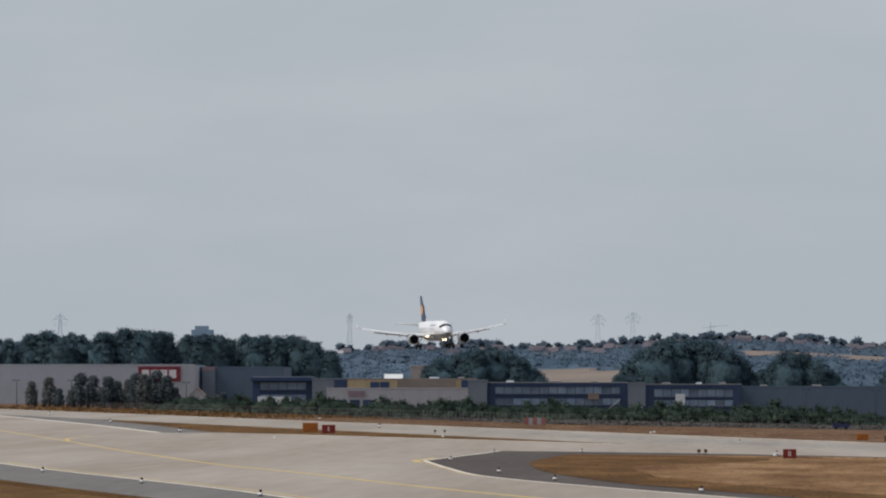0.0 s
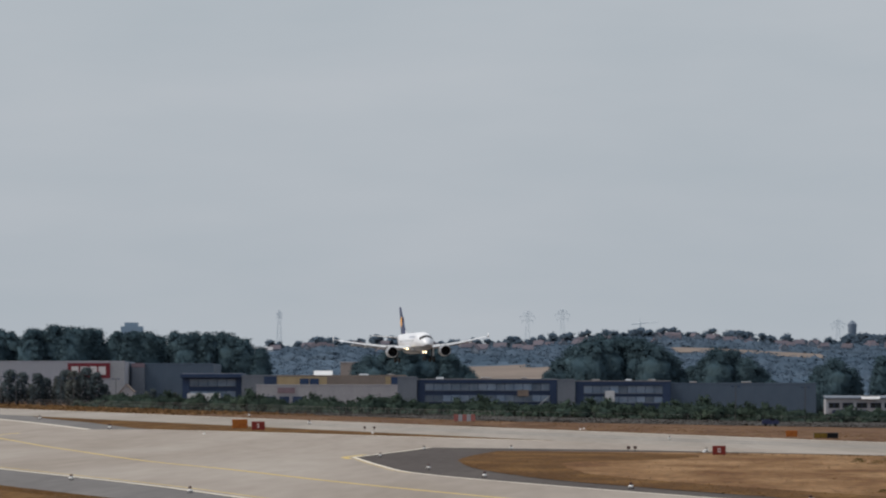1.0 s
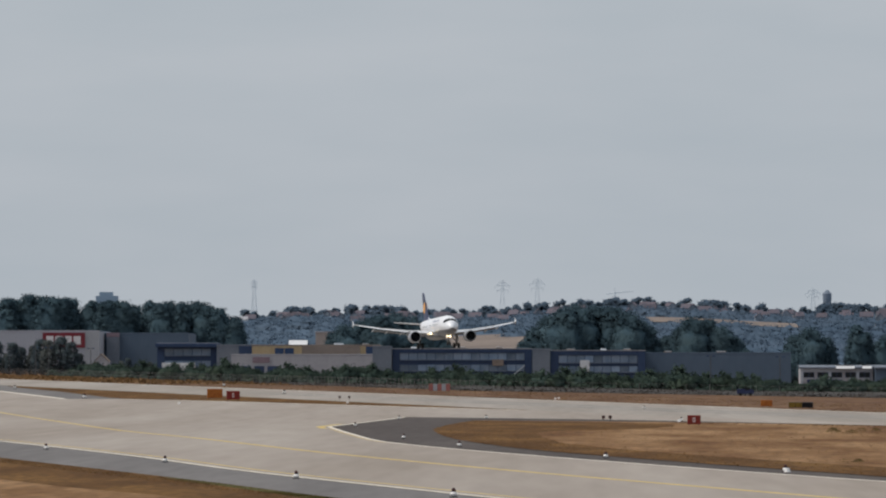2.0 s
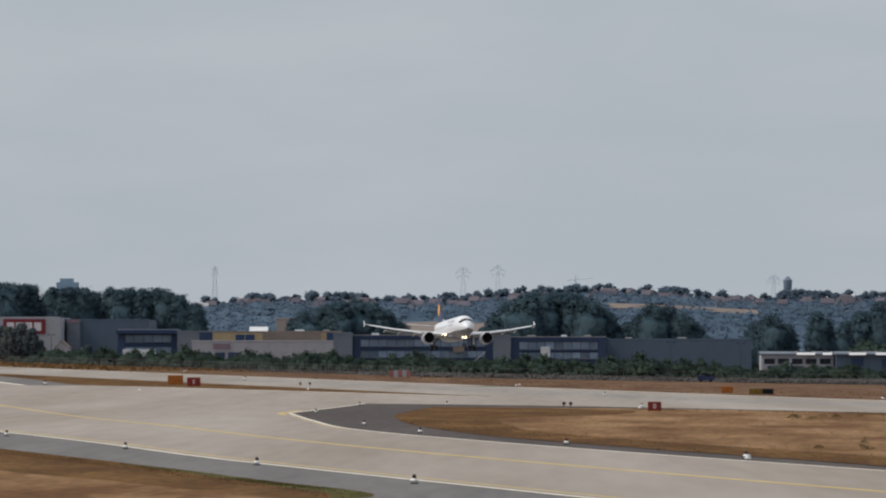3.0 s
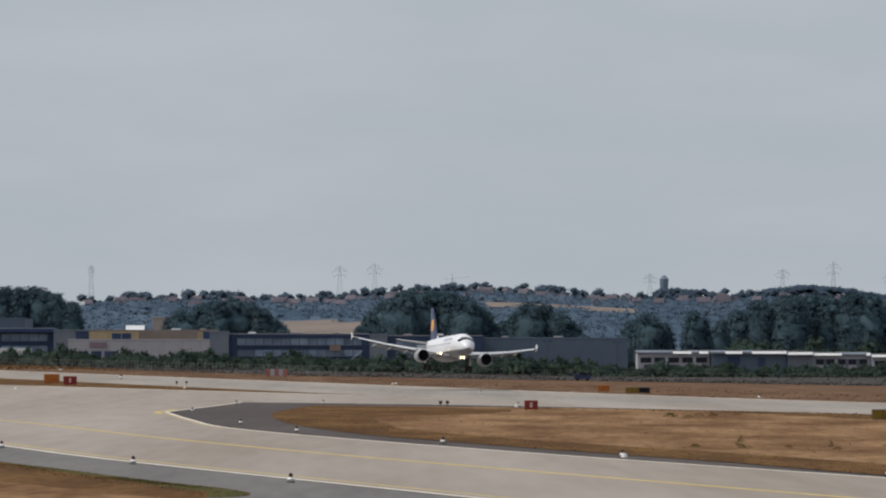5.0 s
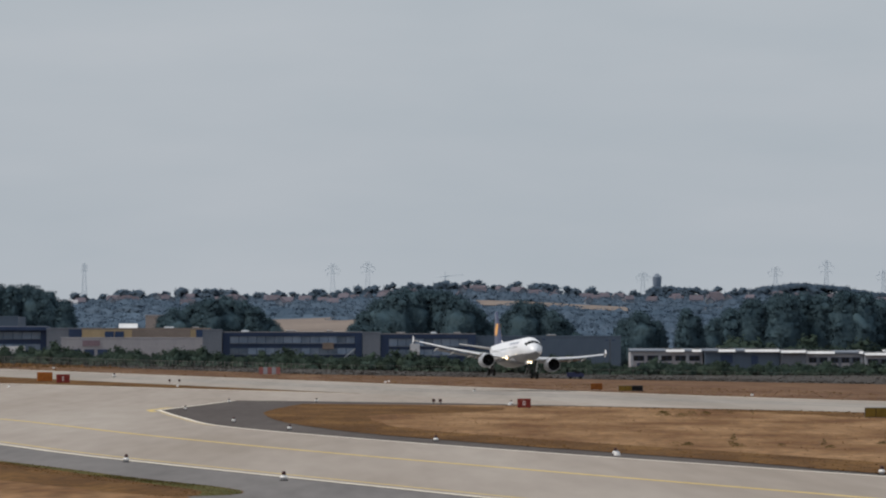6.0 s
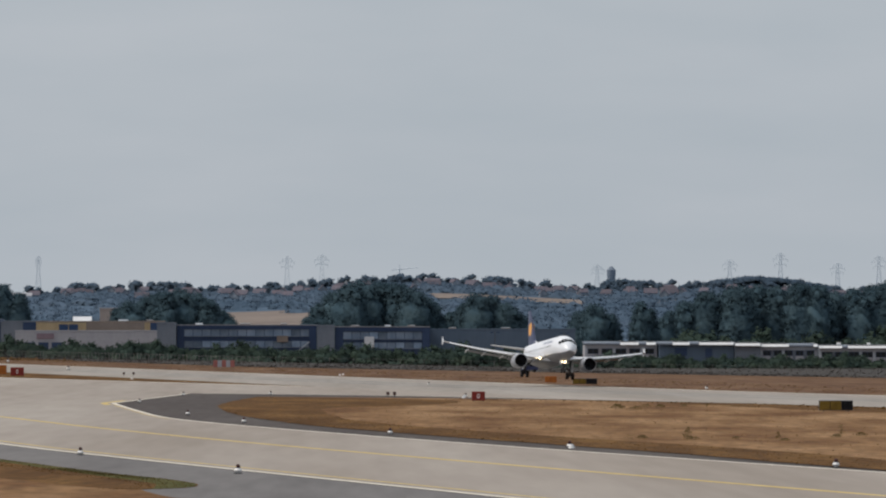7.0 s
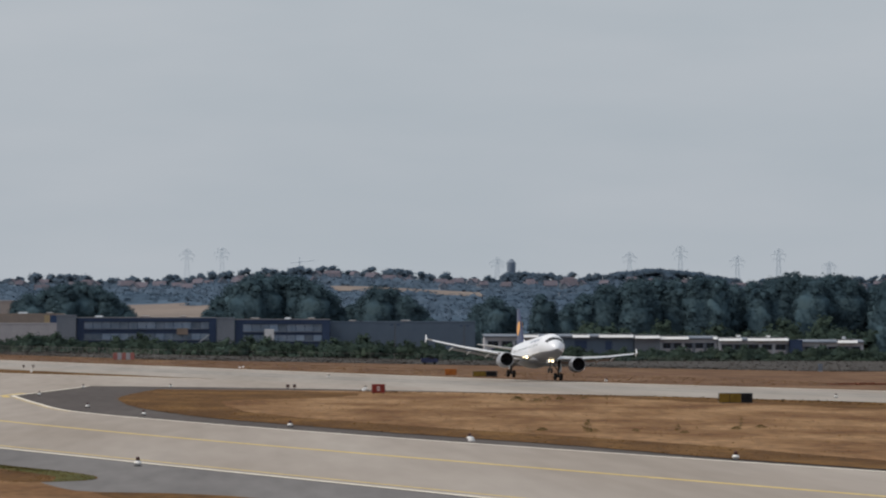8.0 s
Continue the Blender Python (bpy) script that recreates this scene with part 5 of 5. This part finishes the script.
# yard lamps before the storage hall
def build_yard_lamp():
    l = thing("street_lamp", (0, 0, 0), "tall grey yard lamp post", "lamp post", "yard lamps")
    part("post", rod((0, 0, 0), (0, 0, 11), 0.2, 0.12, 10), M["strut"], l)
    part("arm", box(-1.0, 1.0, -0.1, 0.1, 11.0, 11.15), M["strut"], l)
    for s in (-1, 1):
        part("head", box(s * 1.0 - 0.45, s * 1.0 + 0.45, -0.3, 0.3, 10.85, 11.2, 0.06), M["wall_navy"], l)
    return l


yl = build_yard_lamp()
for k, (x, y) in enumerate(((-250, 2680), (-227, 2665), (-221, 2665), (-203, 2660), (-198, 2660), (-180, 2640), (50, 2150), (72, 2150))):
    m = pose(x, y, level(x, y))
    if k == 0:
        yl.matrix_basis = m
    else:
        copy_thing(yl, m)

# vehicles in the yard
def build_van(x, y, mat, label, length=5.5, high=2.4):
    v = thing("van", (x, y, level(x, y)), label, "van")
    body = rings([[Vector((px, yy, pz)) for px, pz in ((-length / 2, 0.5), (length / 2, 0.5), (length / 2, 1.3), (length / 2 - 0.9, high), (-length / 2, high))] for yy in (-0.95, 0.95)])
    part("body", body, mat, v)
    part("window", box(length / 2 - 2.2, length / 2 - 1.0, -0.97, -0.955, 1.4, 2.0), M["glass_dark"], v)
    for wx in (-length * 0.3, length * 0.3):
        part("wheel", rod((wx, -0.98, 0.36), (wx, 0.98, 0.36), 0.36, 0.36, 14), M["tyre"], v)


build_van(-160, 2560, M["van_yellow"], "yellow service van behind the fence", 5.0, 2.6)
build_van(47.6, 1678, M["tail_blue"], "dark blue car parked before the fence", 4.2, 1.7)
cab = thing("utility_cabinet", (146, 1695, level(146, 1695)), "grey-blue utility cabinet before the fence", "cabinet")
part("body", box(-0.5, 0.5, -0.3, 0.3, 0.15, 1.9, 0.04), M["hall_grey"], cab)
part("door", box(-0.42, 0.42, -0.33, -0.302, 0.25, 1.8, 0.01), M["wall_grey"], cab)
part("plinth", box(-0.55, 0.55, -0.35, 0.35, -0.1, 0.15), M["wall_pale"], cab)
build_van(-155, 2600, M["roof_white"], "white van parked in the yard")
build_van(-122, 2400, M["roof_white"], "white van parked in the yard", 6.0, 2.5)
build_van(-148, 2500, M["roof_white"], "white van parked in the yard", 6.0, 2.6)

# ---------------------------------------------------------------- hills: fields, hedgerows, village, pylons
def build_field(x0, x1, y0, y1, label):
    bm = bmesh.new()
    n, k = 14, 8
    rows = []
    for j in range(k + 1):
        row = []
        for i in range(n + 1):
            x, y = x0 + (x1 - x0) * i / n, y0 + (y1 - y0) * j / k
            row.append(bm.verts.new((x, y, level(x, y) + 0.4)))
        rows.append(row)
    for a, b in zip(rows, rows[1:]):
        for i in range(n):
            bm.faces.new((a[i], a[i + 1], b[i + 1], b[i]))
    tagged(mesh_object("field", bm, M["field"]), label, "field", kind="structure")


build_field(-75, 5, 3130, 3480, "pale tan stubble field on the hillside")
build_field(48, 135, 3640, 3790, "pale tan stubble field on the hillside")
build_field(175, 330, 3700, 3790, "pale tan stubble field on the hillside")


def build_house(kind):
    w, d, h, r = ((11, 9, 5.0, 4.2), (14, 9, 4.2, 4.8), (9, 8, 5.6, 3.6))[kind]
    t = thing("house", (0, 0, 0), ("two-storey village house with a red tiled roof", "long village house with a steep tiled roof", "small village house with a tiled roof")[kind], "house", "village houses")
    gable = rings([[Vector((x, -d / 2, 0)), Vector((x, d / 2, 0)), Vector((x, d / 2, h)), Vector((x, 0, h + r)), Vector((x, -d / 2, h))] for x in (-w / 2, w / 2)])
    part("wall", gable, M["hazed_render_wall"], t)
    roof = bmesh.new()
    for s in (-1, 1):
        a = [Vector((x, s * (d / 2 + 0.6), h - 0.5)) for x in (-w / 2 - 0.5, w / 2 + 0.5)] + [Vector((x, 0, h + r + 0.15)) for x in (w / 2 + 0.5, -w / 2 - 0.5)]
        v = [roof.verts.new(p) for p in a] + [roof.verts.new(p + Vector((0, 0, 0.35))) for p in a]
        for f in ((0, 1, 2, 3), (7, 6, 5, 4), (0, 4, 5, 1), (1, 5, 6, 2), (2, 6, 7, 3), (3, 7, 4, 0)):
            roof.faces.new([v[i] for i in f])
    bmesh.ops.recalc_face_normals(roof, faces=roof.faces)
    ro = part("roof", roof, M["hazed_tile_roof"], t)
    part("chimney", box(1.5, 2.3, 0.8, 1.6, h + r * 0.5, h + r + 0.9), M["hazed_tile_roof"], ro)
    for k in range(3):
        part("window", box(-w / 2 + 1.2 + k * (w - 2.4) / 2.6, -w / 2 + 2.4 + k * (w - 2.4) / 2.6, -d / 2 - 0.06, -d / 2, h * 0.55, h * 0.85), M["pane"], t)
    return t


HOUSES = [build_house(k) for k in range(3)]
rng = random.Random(31)
used = [0, 0, 0]
VILLAGE = []
for k in range(120):
    y = rng.uniform(4030, 4390) if k < 85 else rng.uniform(3850, 4180)
    x = rng.uniform(-0.055, 0.105) * y
    VILLAGE.append((x, y))
    kind = rng.randrange(3)
    m = pose(x, y, level(x, y) - 0.6, 0, 0, rng.choice((0, 12, -20, 75, 95)))
    t = copy_thing(HOUSES[kind], m) if used[kind] else HOUSES[kind]
    t.matrix_basis = m
    t.scale = (0.56, 0.56, 0.52)
    used[kind] = 1

def build_far_woods():
    rng = random.Random(5)
    clumps = []
    for k in range(3300):
        y = 2960 + 1500 * rng.random() ** 0.8
        x = rng.uniform(-0.112, 0.112) * y
        if -0.024 < x / y < 0.002 and y < 3420 or 0.0125 < x / y < 0.037 and 3570 < y < 3800 or 0.047 < x / y < 0.09 and 3640 < y < 3800:
            continue
        if abs(x + 181) < 10 and 3780 < y < 3900:
            continue
        if any(abs(x - hx) < 5.0 and hy - 70 < y < hy + 8 for hx, hy in VILLAGE):
            continue
        # woods below, looser gardens and hedgerows towards the village
        r = rng.uniform(3.6, 7.2) if y < 3950 else rng.uniform(2.2, 4.4)
        z = level(x, y)
        for j in range(2):
            clumps.append((x + rng.uniform(-r, r), y + rng.uniform(-r, r), z + r * rng.uniform(-0.28, 0.08), r * rng.uniform(0.8, 1.3)))
    for k in range(520):     # the wooded crest
        x = -520 + 1040 * (k + rng.random()) / 520
        y = rng.uniform(4370, 4480)
        r = rng.choice((2.0, 2.5, 3.0, 3.6, 4.4, 5.6))
        z = level(x, y)
        for j in range(6):
            clumps.append((x + rng.uniform(-r, r) * (0.9, 0.8, 0.7, 0.55, 0.45, 0.3)[j], y, z + r * (0.1, 0.3, 0.5, 0.75, 0.95, 1.15)[j], r * rng.uniform(0.5, 0.72)))
    for k in range(16):      # trees at the foot of the water tower
        x, r = 175 + 1.6 * k, rng.uniform(2.4, 3.6)
        for z in (52.0 - r - rng.uniform(0, 2.5), 46.5 - r * 0.5):
            clumps.append((x, 4450 + rng.uniform(-8, 8), z, r))
    for k in range(60):      # a rounded copse on the crest
        x = 225 + 100 * rng.random()
        r = rng.uniform(3.2, 5.2)
        top = 47.0 + 6.0 * math.sin(math.pi * (x - 225) / 100) - rng.uniform(0, 1.5)
        for drop in (0.7, 1.8, 3.0):
            clumps.append((x + rng.uniform(-2, 2), 4455 + rng.uniform(-10, 10), top - r * drop, r))
    ob = new("far_woods", leaf_mesh("far_woods", leaf_cloud(9, clumps, 1.5, 0.55, 0.6, (0, 3200, -1500), 0.15, 0, 0.1, 0.62, 0.58, 1.0), M["far_leaf_hazed"]))
    tagged(ob, "hedgerows and copses on the far hillside, haze in their colour", "woodland", kind="stuff")


build_far_woods()


# a white farm building on the hillside
wb = thing("farm_building", (-181, 3890, level(-181, 3890)), "white farm building among trees on the hillside", "building")
part("wall", box(-5.5, 5.5, 0, 9, -1, 3.4), M["wall_white"], wb)
part("roof", rings([[Vector((x, -0.5, 3.4)), Vector((x, 9.5, 3.4)), Vector((x, 4.5, 5.2))] for x in (-5.9, 5.9)]), M["wall_pale"], wb)
part("door", box(-1.5, 1.5, -0.08, 0.0, 0, 2.6), M["wall_grey"], wb)

# grey apartment block and a water tower on the crest
ab = thing("apartment_block", (-303, 4600, level(-303, 4600)), "apartment block on the crest, haze in its blue-grey colour", "building")
part("wall", box(-7.3, 7.3, 0, 12, 0, 56 - level(-303, 4600)), M["hazed_block"], ab)
part("penthouse", box(-5.0, 4.0, 2, 10, 56 - level(-303, 4600), 58.6 - level(-303, 4600)), M["hazed_block"], ab)
wt2 = thing("water_tower", (190, 4700, level(190, 4700)), "round water tower on the crest, haze in its grey", "tower")
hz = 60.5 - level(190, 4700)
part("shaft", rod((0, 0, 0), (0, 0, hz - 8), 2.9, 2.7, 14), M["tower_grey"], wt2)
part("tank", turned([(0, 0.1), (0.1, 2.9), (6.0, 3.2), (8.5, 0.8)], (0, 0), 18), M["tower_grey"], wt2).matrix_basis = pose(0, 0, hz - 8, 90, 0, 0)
bg = thing("beige_building", (-93, 2760, level(-93, 2760)), "pale beige block behind the tan building", "building")
part("wall", box(-3.6, 3.6, 0, 12, 0, 21.5 - level(-93, 2760)), M["beige_wall"], bg)
part("roof", box(-3.8, 3.8, -0.2, 12.2, 21.5 - level(-93, 2760), 22 - level(-93, 2760)), M["wall_pale"], bg)


def build_pylon(x, y, top, arms, label="steel lattice power pylon on the crest"):
    z = level(x, y)
    h = top - z
    p = thing("power_pylon", (x, y, z), label, "pylon", "power pylons")
    bm = bmesh.new()
    w0, w1 = 2.4, 0.5
    cor = lambda u, sx, sy: Vector((sx * (w0 + (w1 - w0) * u), sy * (w0 + (w1 - w0) * u), h * u))
    for sx, sy in ((-1, -1), (1, -1), (1, 1), (-1, 1)):
        add_rod(bm, cor(0, sx, sy), cor(1, sx, sy), 0.15, 0.1, 5)
    n = 9
    for k in range(n):
        a, b = k / n, (k + 1) / n
        for s in (-1, 1):
            add_rod(bm, cor(a, -1, s), cor(b, 1, s), 0.06, 0.06, 4)
            add_rod(bm, cor(a, 1, s), cor(b, -1, s), 0.06, 0.06, 4)
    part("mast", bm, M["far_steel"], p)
    for u, half in arms:
        bm = bmesh.new()
        zc = h * u
        for s in (-1, 1):
            add_rod(bm, (0, 0, zc), (s * half, 0, zc - 0.2), 0.15, 0.1, 5)
            add_rod(bm, (0, 0, zc + 1.8), (s * half, 0, zc - 0.1), 0.1, 0.07, 5)
            add_rod(bm, (s * half * 0.95, 0, zc - 0.2), (s * half * 0.95, 0, zc - 2.2), 0.12, 0.1, 5)
        part("arm", bm, M["far_steel"], p)


ARMS = ((0.76, 4.2), (0.87, 5.4), (0.95, 3.2))
for x, y, top in ((-417, 4800, 69.5), (-35.6, 4800, 69.0), (-10.9, 4800, 70.3), (186, 4850, 63.6), (278, 4800, 66.9), (314, 4800, 71.7), (354.5, 4800, 64.5), (383.8, 4800, 69.7), (424, 4850, 60.5)):
    build_pylon(x, y, top, ARMS)
build_pylon(-211.4, 4800, 69.6, ((0.95, 2.0), (0.9, 2.0), (0.84, 2.0)), "slim steel radio mast on the crest")
cr = thing("tower_crane", (44, 4800, level(44, 4800)), "tower crane over the village, steel paled for haze", "crane")
hz = 60.5 - level(44, 4800)
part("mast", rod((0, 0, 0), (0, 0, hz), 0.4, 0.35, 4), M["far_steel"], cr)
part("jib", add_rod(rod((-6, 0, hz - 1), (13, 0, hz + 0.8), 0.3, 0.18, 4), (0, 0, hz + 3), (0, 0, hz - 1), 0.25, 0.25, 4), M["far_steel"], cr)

# standing grass: blades on the turf, thicker along the cut edges
def build_blades(name, seed, spots, low, high, wide, mat, label):
    """Upright leaning blades at plan spots (n, 2); low, high: their heights; wide: their width."""
    g = np.random.default_rng(seed)
    k = len(spots)
    z = np.array([level(x, y) for x, y in spots]) + 0.03
    tall = g.uniform(low, high, k) * (0.6 + 0.8 * g.random(k) ** 3)
    turn, half = g.uniform(0, math.pi, k), wide * g.uniform(0.5, 1.2, k)
    dx, dy = np.cos(turn) * half, np.sin(turn) * half * 0.5
    lean = g.normal(size=(k, 2)) * tall[:, None] * 0.7
    x, y = spots[:, 0], spots[:, 1]
    tri = np.stack([np.stack([x - dx, y - dy, z], 1), np.stack([x + dx, y + dy, z], 1), np.stack([x + lean[:, 0] + dx * 0.3, y + lean[:, 1], z + tall], 1), np.stack([x + lean[:, 0] - dx * 0.5, y + lean[:, 1], z + tall * 0.9], 1)], 1)
    up = np.stack([lean[:, 0] * 0.5, lean[:, 1] * 0.5, np.ones(k)], 1)
    up /= np.linalg.norm(up, axis=1)[:, None]
    data = (tri.reshape(-1, 3).tolist(), np.arange(4 * k).reshape(-1, 4).tolist(), np.repeat(up, 4, axis=0).tolist())
    tagged(new(name, leaf_mesh(name, data, mat)), label, "grass", kind="stuff")


def spread_spots(seed, count, q0, q1, low, high, patch=0.0):
    """Plan spots between two edges; patch: how far they gather in patches."""
    g = np.random.default_rng(seed)
    out = []
    while len(out) < count:
        q, u = q0 + (q1 - q0) * g.random(), g.random()
        a, b = low(q), high(q)
        n = a + (b - a) * u
        if patch and noise.noise((q / 26, n / 7, seed)) < g.uniform(-0.5, 1.0) * patch:
            continue
        out.append(from_runway(q, n))
    return np.array(out)


ISLAND_LOW = along((150, 104.6), (381, 105.4), (426, 107.8), (506, 110.0), (577, 113.1), (625, 117.5), (675, 123.4), (715, 129.3), (780, 140.3), (850, 155.3), (903, 167.8))
ISLAND_RIM = along((150, 111), (381, 113), (426, 116.5), (506, 118.5), (567, 120.8), (625, 125.5), (657, 130.5), (700, 137.5), (745, 147), (785, 168), (850, 182), (903, 168.4))
ISLAND_TOP = along((150, 211.3), (640, 211.0), (720, 210.2), (800, 204), (870, 190), (905, 168.8))
build_blades("island_grass", 71, spread_spots(71, 9000, 380, 780, ISLAND_RIM, lambda q: ISLAND_TOP(q) - 2, 0.8), 0.02, 0.08, 0.10, M["straw_blade"], "dry straw-coloured grass standing on the island")
build_blades("island_grass", 72, spread_spots(72, 7000, 380, 900, ISLAND_LOW, ISLAND_RIM), 0.02, 0.07, 0.08, M["rim_blade"], "brown mown grass along the taxiway edge")
build_blades("island_grass", 73, spread_spots(73, 3500, 420, 860, lambda q: ISLAND_TOP(q) - 9, ISLAND_TOP, 0.6), 0.04, 0.14, 0.12, M["rim_blade"], "brown grass fringe along the runway edge")
build_blades("verge_grass", 74, spread_spots(74, 5000, 331, 620, lambda q: tongue_edge(q) - 3.2, lambda q: tongue_edge(q) - 0.05), 0.01, 0.045, 0.05, M["rim_blade"], "brown grass fringe of the verge")
build_blades("verge_grass", 75, spread_spots(75, 2600, 331.5, 440, lambda q: tongue_edge(q) - 1.6, lambda q: tongue_edge(q) - 0.05, 0.5), 0.01, 0.04, 0.05, M["green_blade"], "olive green grass at the tip of the verge")
build_blades("runway_grass", 76, spread_spots(76, 4500, 950, 1900, const(258.6), const(304), 0.8), 0.02, 0.08, 0.35, M["straw_blade"], "tall dry grass beyond the runway")
build_blades("strip_grass", 77, spread_spots(77, 2500, 1180, 1820, along((1085, 211.4), (1140, 206), (1210, 198), (1300, 187.5), (1345, 180), (1440, 185), (1565, 194), (1740, 204), (1829, 211.2)), const(211.5)), 0.03, 0.1, 0.14, M["rim_blade"], "brown grass on the strip by the runway")


build_blades("boundary_grass", 79, spread_spots(79, 5000, 1900, 2720, const(259), const(303), 0.6), 0.2, 0.7, 0.5, M["straw_blade"], "tall orange-brown dry grass before the boundary")
g = np.random.default_rng(80)
build_blades("red_weeds", 80, np.stack([g.uniform(88, 98, 500), g.uniform(1000, 1016, 500)], 1), 0.1, 0.3, 0.12, M["red_weed"], "low reddish weeds beyond the runway")


def scrub_spots(seed, count):
    g = np.random.default_rng(seed)
    out = []
    while len(out) < count:
        x = g.uniform(-185, 228)
        y0 = 1668 + (-19 - x) * 5.05 if x < -19 else 1668 + (x + 19) * 0.22
        y = y0 + 3 + (max(y0 + 25, hedge_line(x)) - y0) * g.random() ** 1.6
        if noise.noise((x / 9, y / 60, 2.0)) > g.uniform(-0.6, 0.7):
            out.append((x, y))
    return np.array(out)


build_blades("scrub", 78, scrub_spots(78, 11000), 0.08, 0.4, 0.5, M["scrub_blade"], "grey-brown weeds and scrub behind the fence")


# single tall weeds standing in the grass
def build_tuft(seed, tall, wide, leaves, mat, label):
    t = thing("weed_tuft", (0, 0, 0), label, "weed", "weed tufts")
    g = np.random.default_rng(seed)
    stems, leafage = bmesh.new(), bmesh.new()
    for k in range(5):
        a, r = g.uniform(0, 6.28), wide * g.uniform(0.1, 0.8)
        add_rod(stems, (r * 0.3 * math.cos(a), r * 0.3 * math.sin(a), -0.05), (r * math.cos(a), r * math.sin(a), tall * g.uniform(0.6, 1.0)), 0.012, 0.006, 4)
    part("stem", stems, M["weed_leaf"], t)
    for k in range(leaves):
        a, u = g.uniform(0, 6.28), g.random()
        r, z = wide * (1 - 0.65 * u) * math.sqrt(g.random()), tall * u
        lx, lz, w = g.uniform(-0.14, 0.14), g.uniform(0.02, 0.14), g.uniform(0.015, 0.05)
        x, y = r * math.cos(a), r * math.sin(a)
        leafage.faces.new([leafage.verts.new(p) for p in ((x - w, y, z), (x + w, y, z), (x + lx + w, y, z + lz), (x + lx - w * 0.5, y, z + lz * 0.8))])
    part("foliage", leafage, mat, t)
    return t


TUFTS = [build_tuft(3, 0.85, 0.4, 70, M["green_blade"], "tall thin olive weed standing in dry grass"), build_tuft(4, 0.45, 1.1, 170, M["green_blade"], "low olive weed patch in dry grass")]
done = [False, False]
for kind, x, y, s in ((1, 21.9, 507, 0.8), (1, 23.0, 512, 0.55), (0, 26.2, 507, 1.1), (1, 26.6, 505, 0.55), (0, 40.0, 538, 1.0), (1, 41.0, 530, 0.5), (1, 38.3, 520, 0.5), (1, 30.0, 510, 0.4), (1, 33.0, 500, 0.45), (0, 33.5, 515, 0.6),
                      (1, 29.5, 745, 0.9), (1, 31.2, 752, 1.0), (1, 32.6, 740, 0.8), (1, 34.4, 757, 0.9), (1, 36.5, 765, 0.7), (1, 39.5, 772, 0.6), (0, 42.0, 770, 0.6)):
    m = pose(x, y, level(x, y) + 0.05, 0, 0, 70 * x)
    t = copy_thing(TUFTS[kind], m) if done[kind] else TUFTS[kind]
    t.matrix_basis, done[kind] = m, True
    t.scale = (s, s, s)

# ---------------------------------------------------------------- what moves
# seconds, place, heading, nose up, roll
FLIGHT = [
    (0.0, -48.13, 1530.1, 19.36, 191.5, -0.3, 1.89),
    (0.5, -41.80, 1495.4, 17.28, 191.2, 0.1, 1.80),
    (1.0, -35.17, 1461.4, 15.25, 191.0, 0.2, 1.52),
    (1.5, -29.40, 1428.3, 13.37, 190.9, 0.92, 1.48),
    (3.0, -11.90, 1333.6, 8.11, 190.4, 2.7, -0.27),
    (3.5, -6.51, 1303.6, 7.02, 190.4, 2.48, -1.52),
    (4.0, -0.70, 1274.4, 5.95, 190.7, 1.96, -3.22),
    (4.5, 4.64, 1246.0, 4.95, 191.0, 1.88, -3.57),
    (6.0, 22.31, 1165.5, 2.99, 191.1, 2.55, -4.00),
    (6.5, 28.24, 1140.2, 2.48, 190.7, 2.6, -3.28),
    (7.0, 34.55, 1115.8, 1.84, 189.9, 3.2, -3.25),
    (7.5, 40.55, 1092.1, 1.33, 189.0, 3.3, -3.31),
    (8.0, 46.90, 1069.2, 0.85, 188.5, 3.54, -3.84),
]


def motions():
    walk(AIRLINER, [(t, pose(x, y, z, 0, 0, heading) @ pose(0, 0, 0, up, 0, 0) @ pose(0, 0, 0, 0, roll, 0)) for t, x, y, z, heading, up, roll in FLIGHT])


motions()
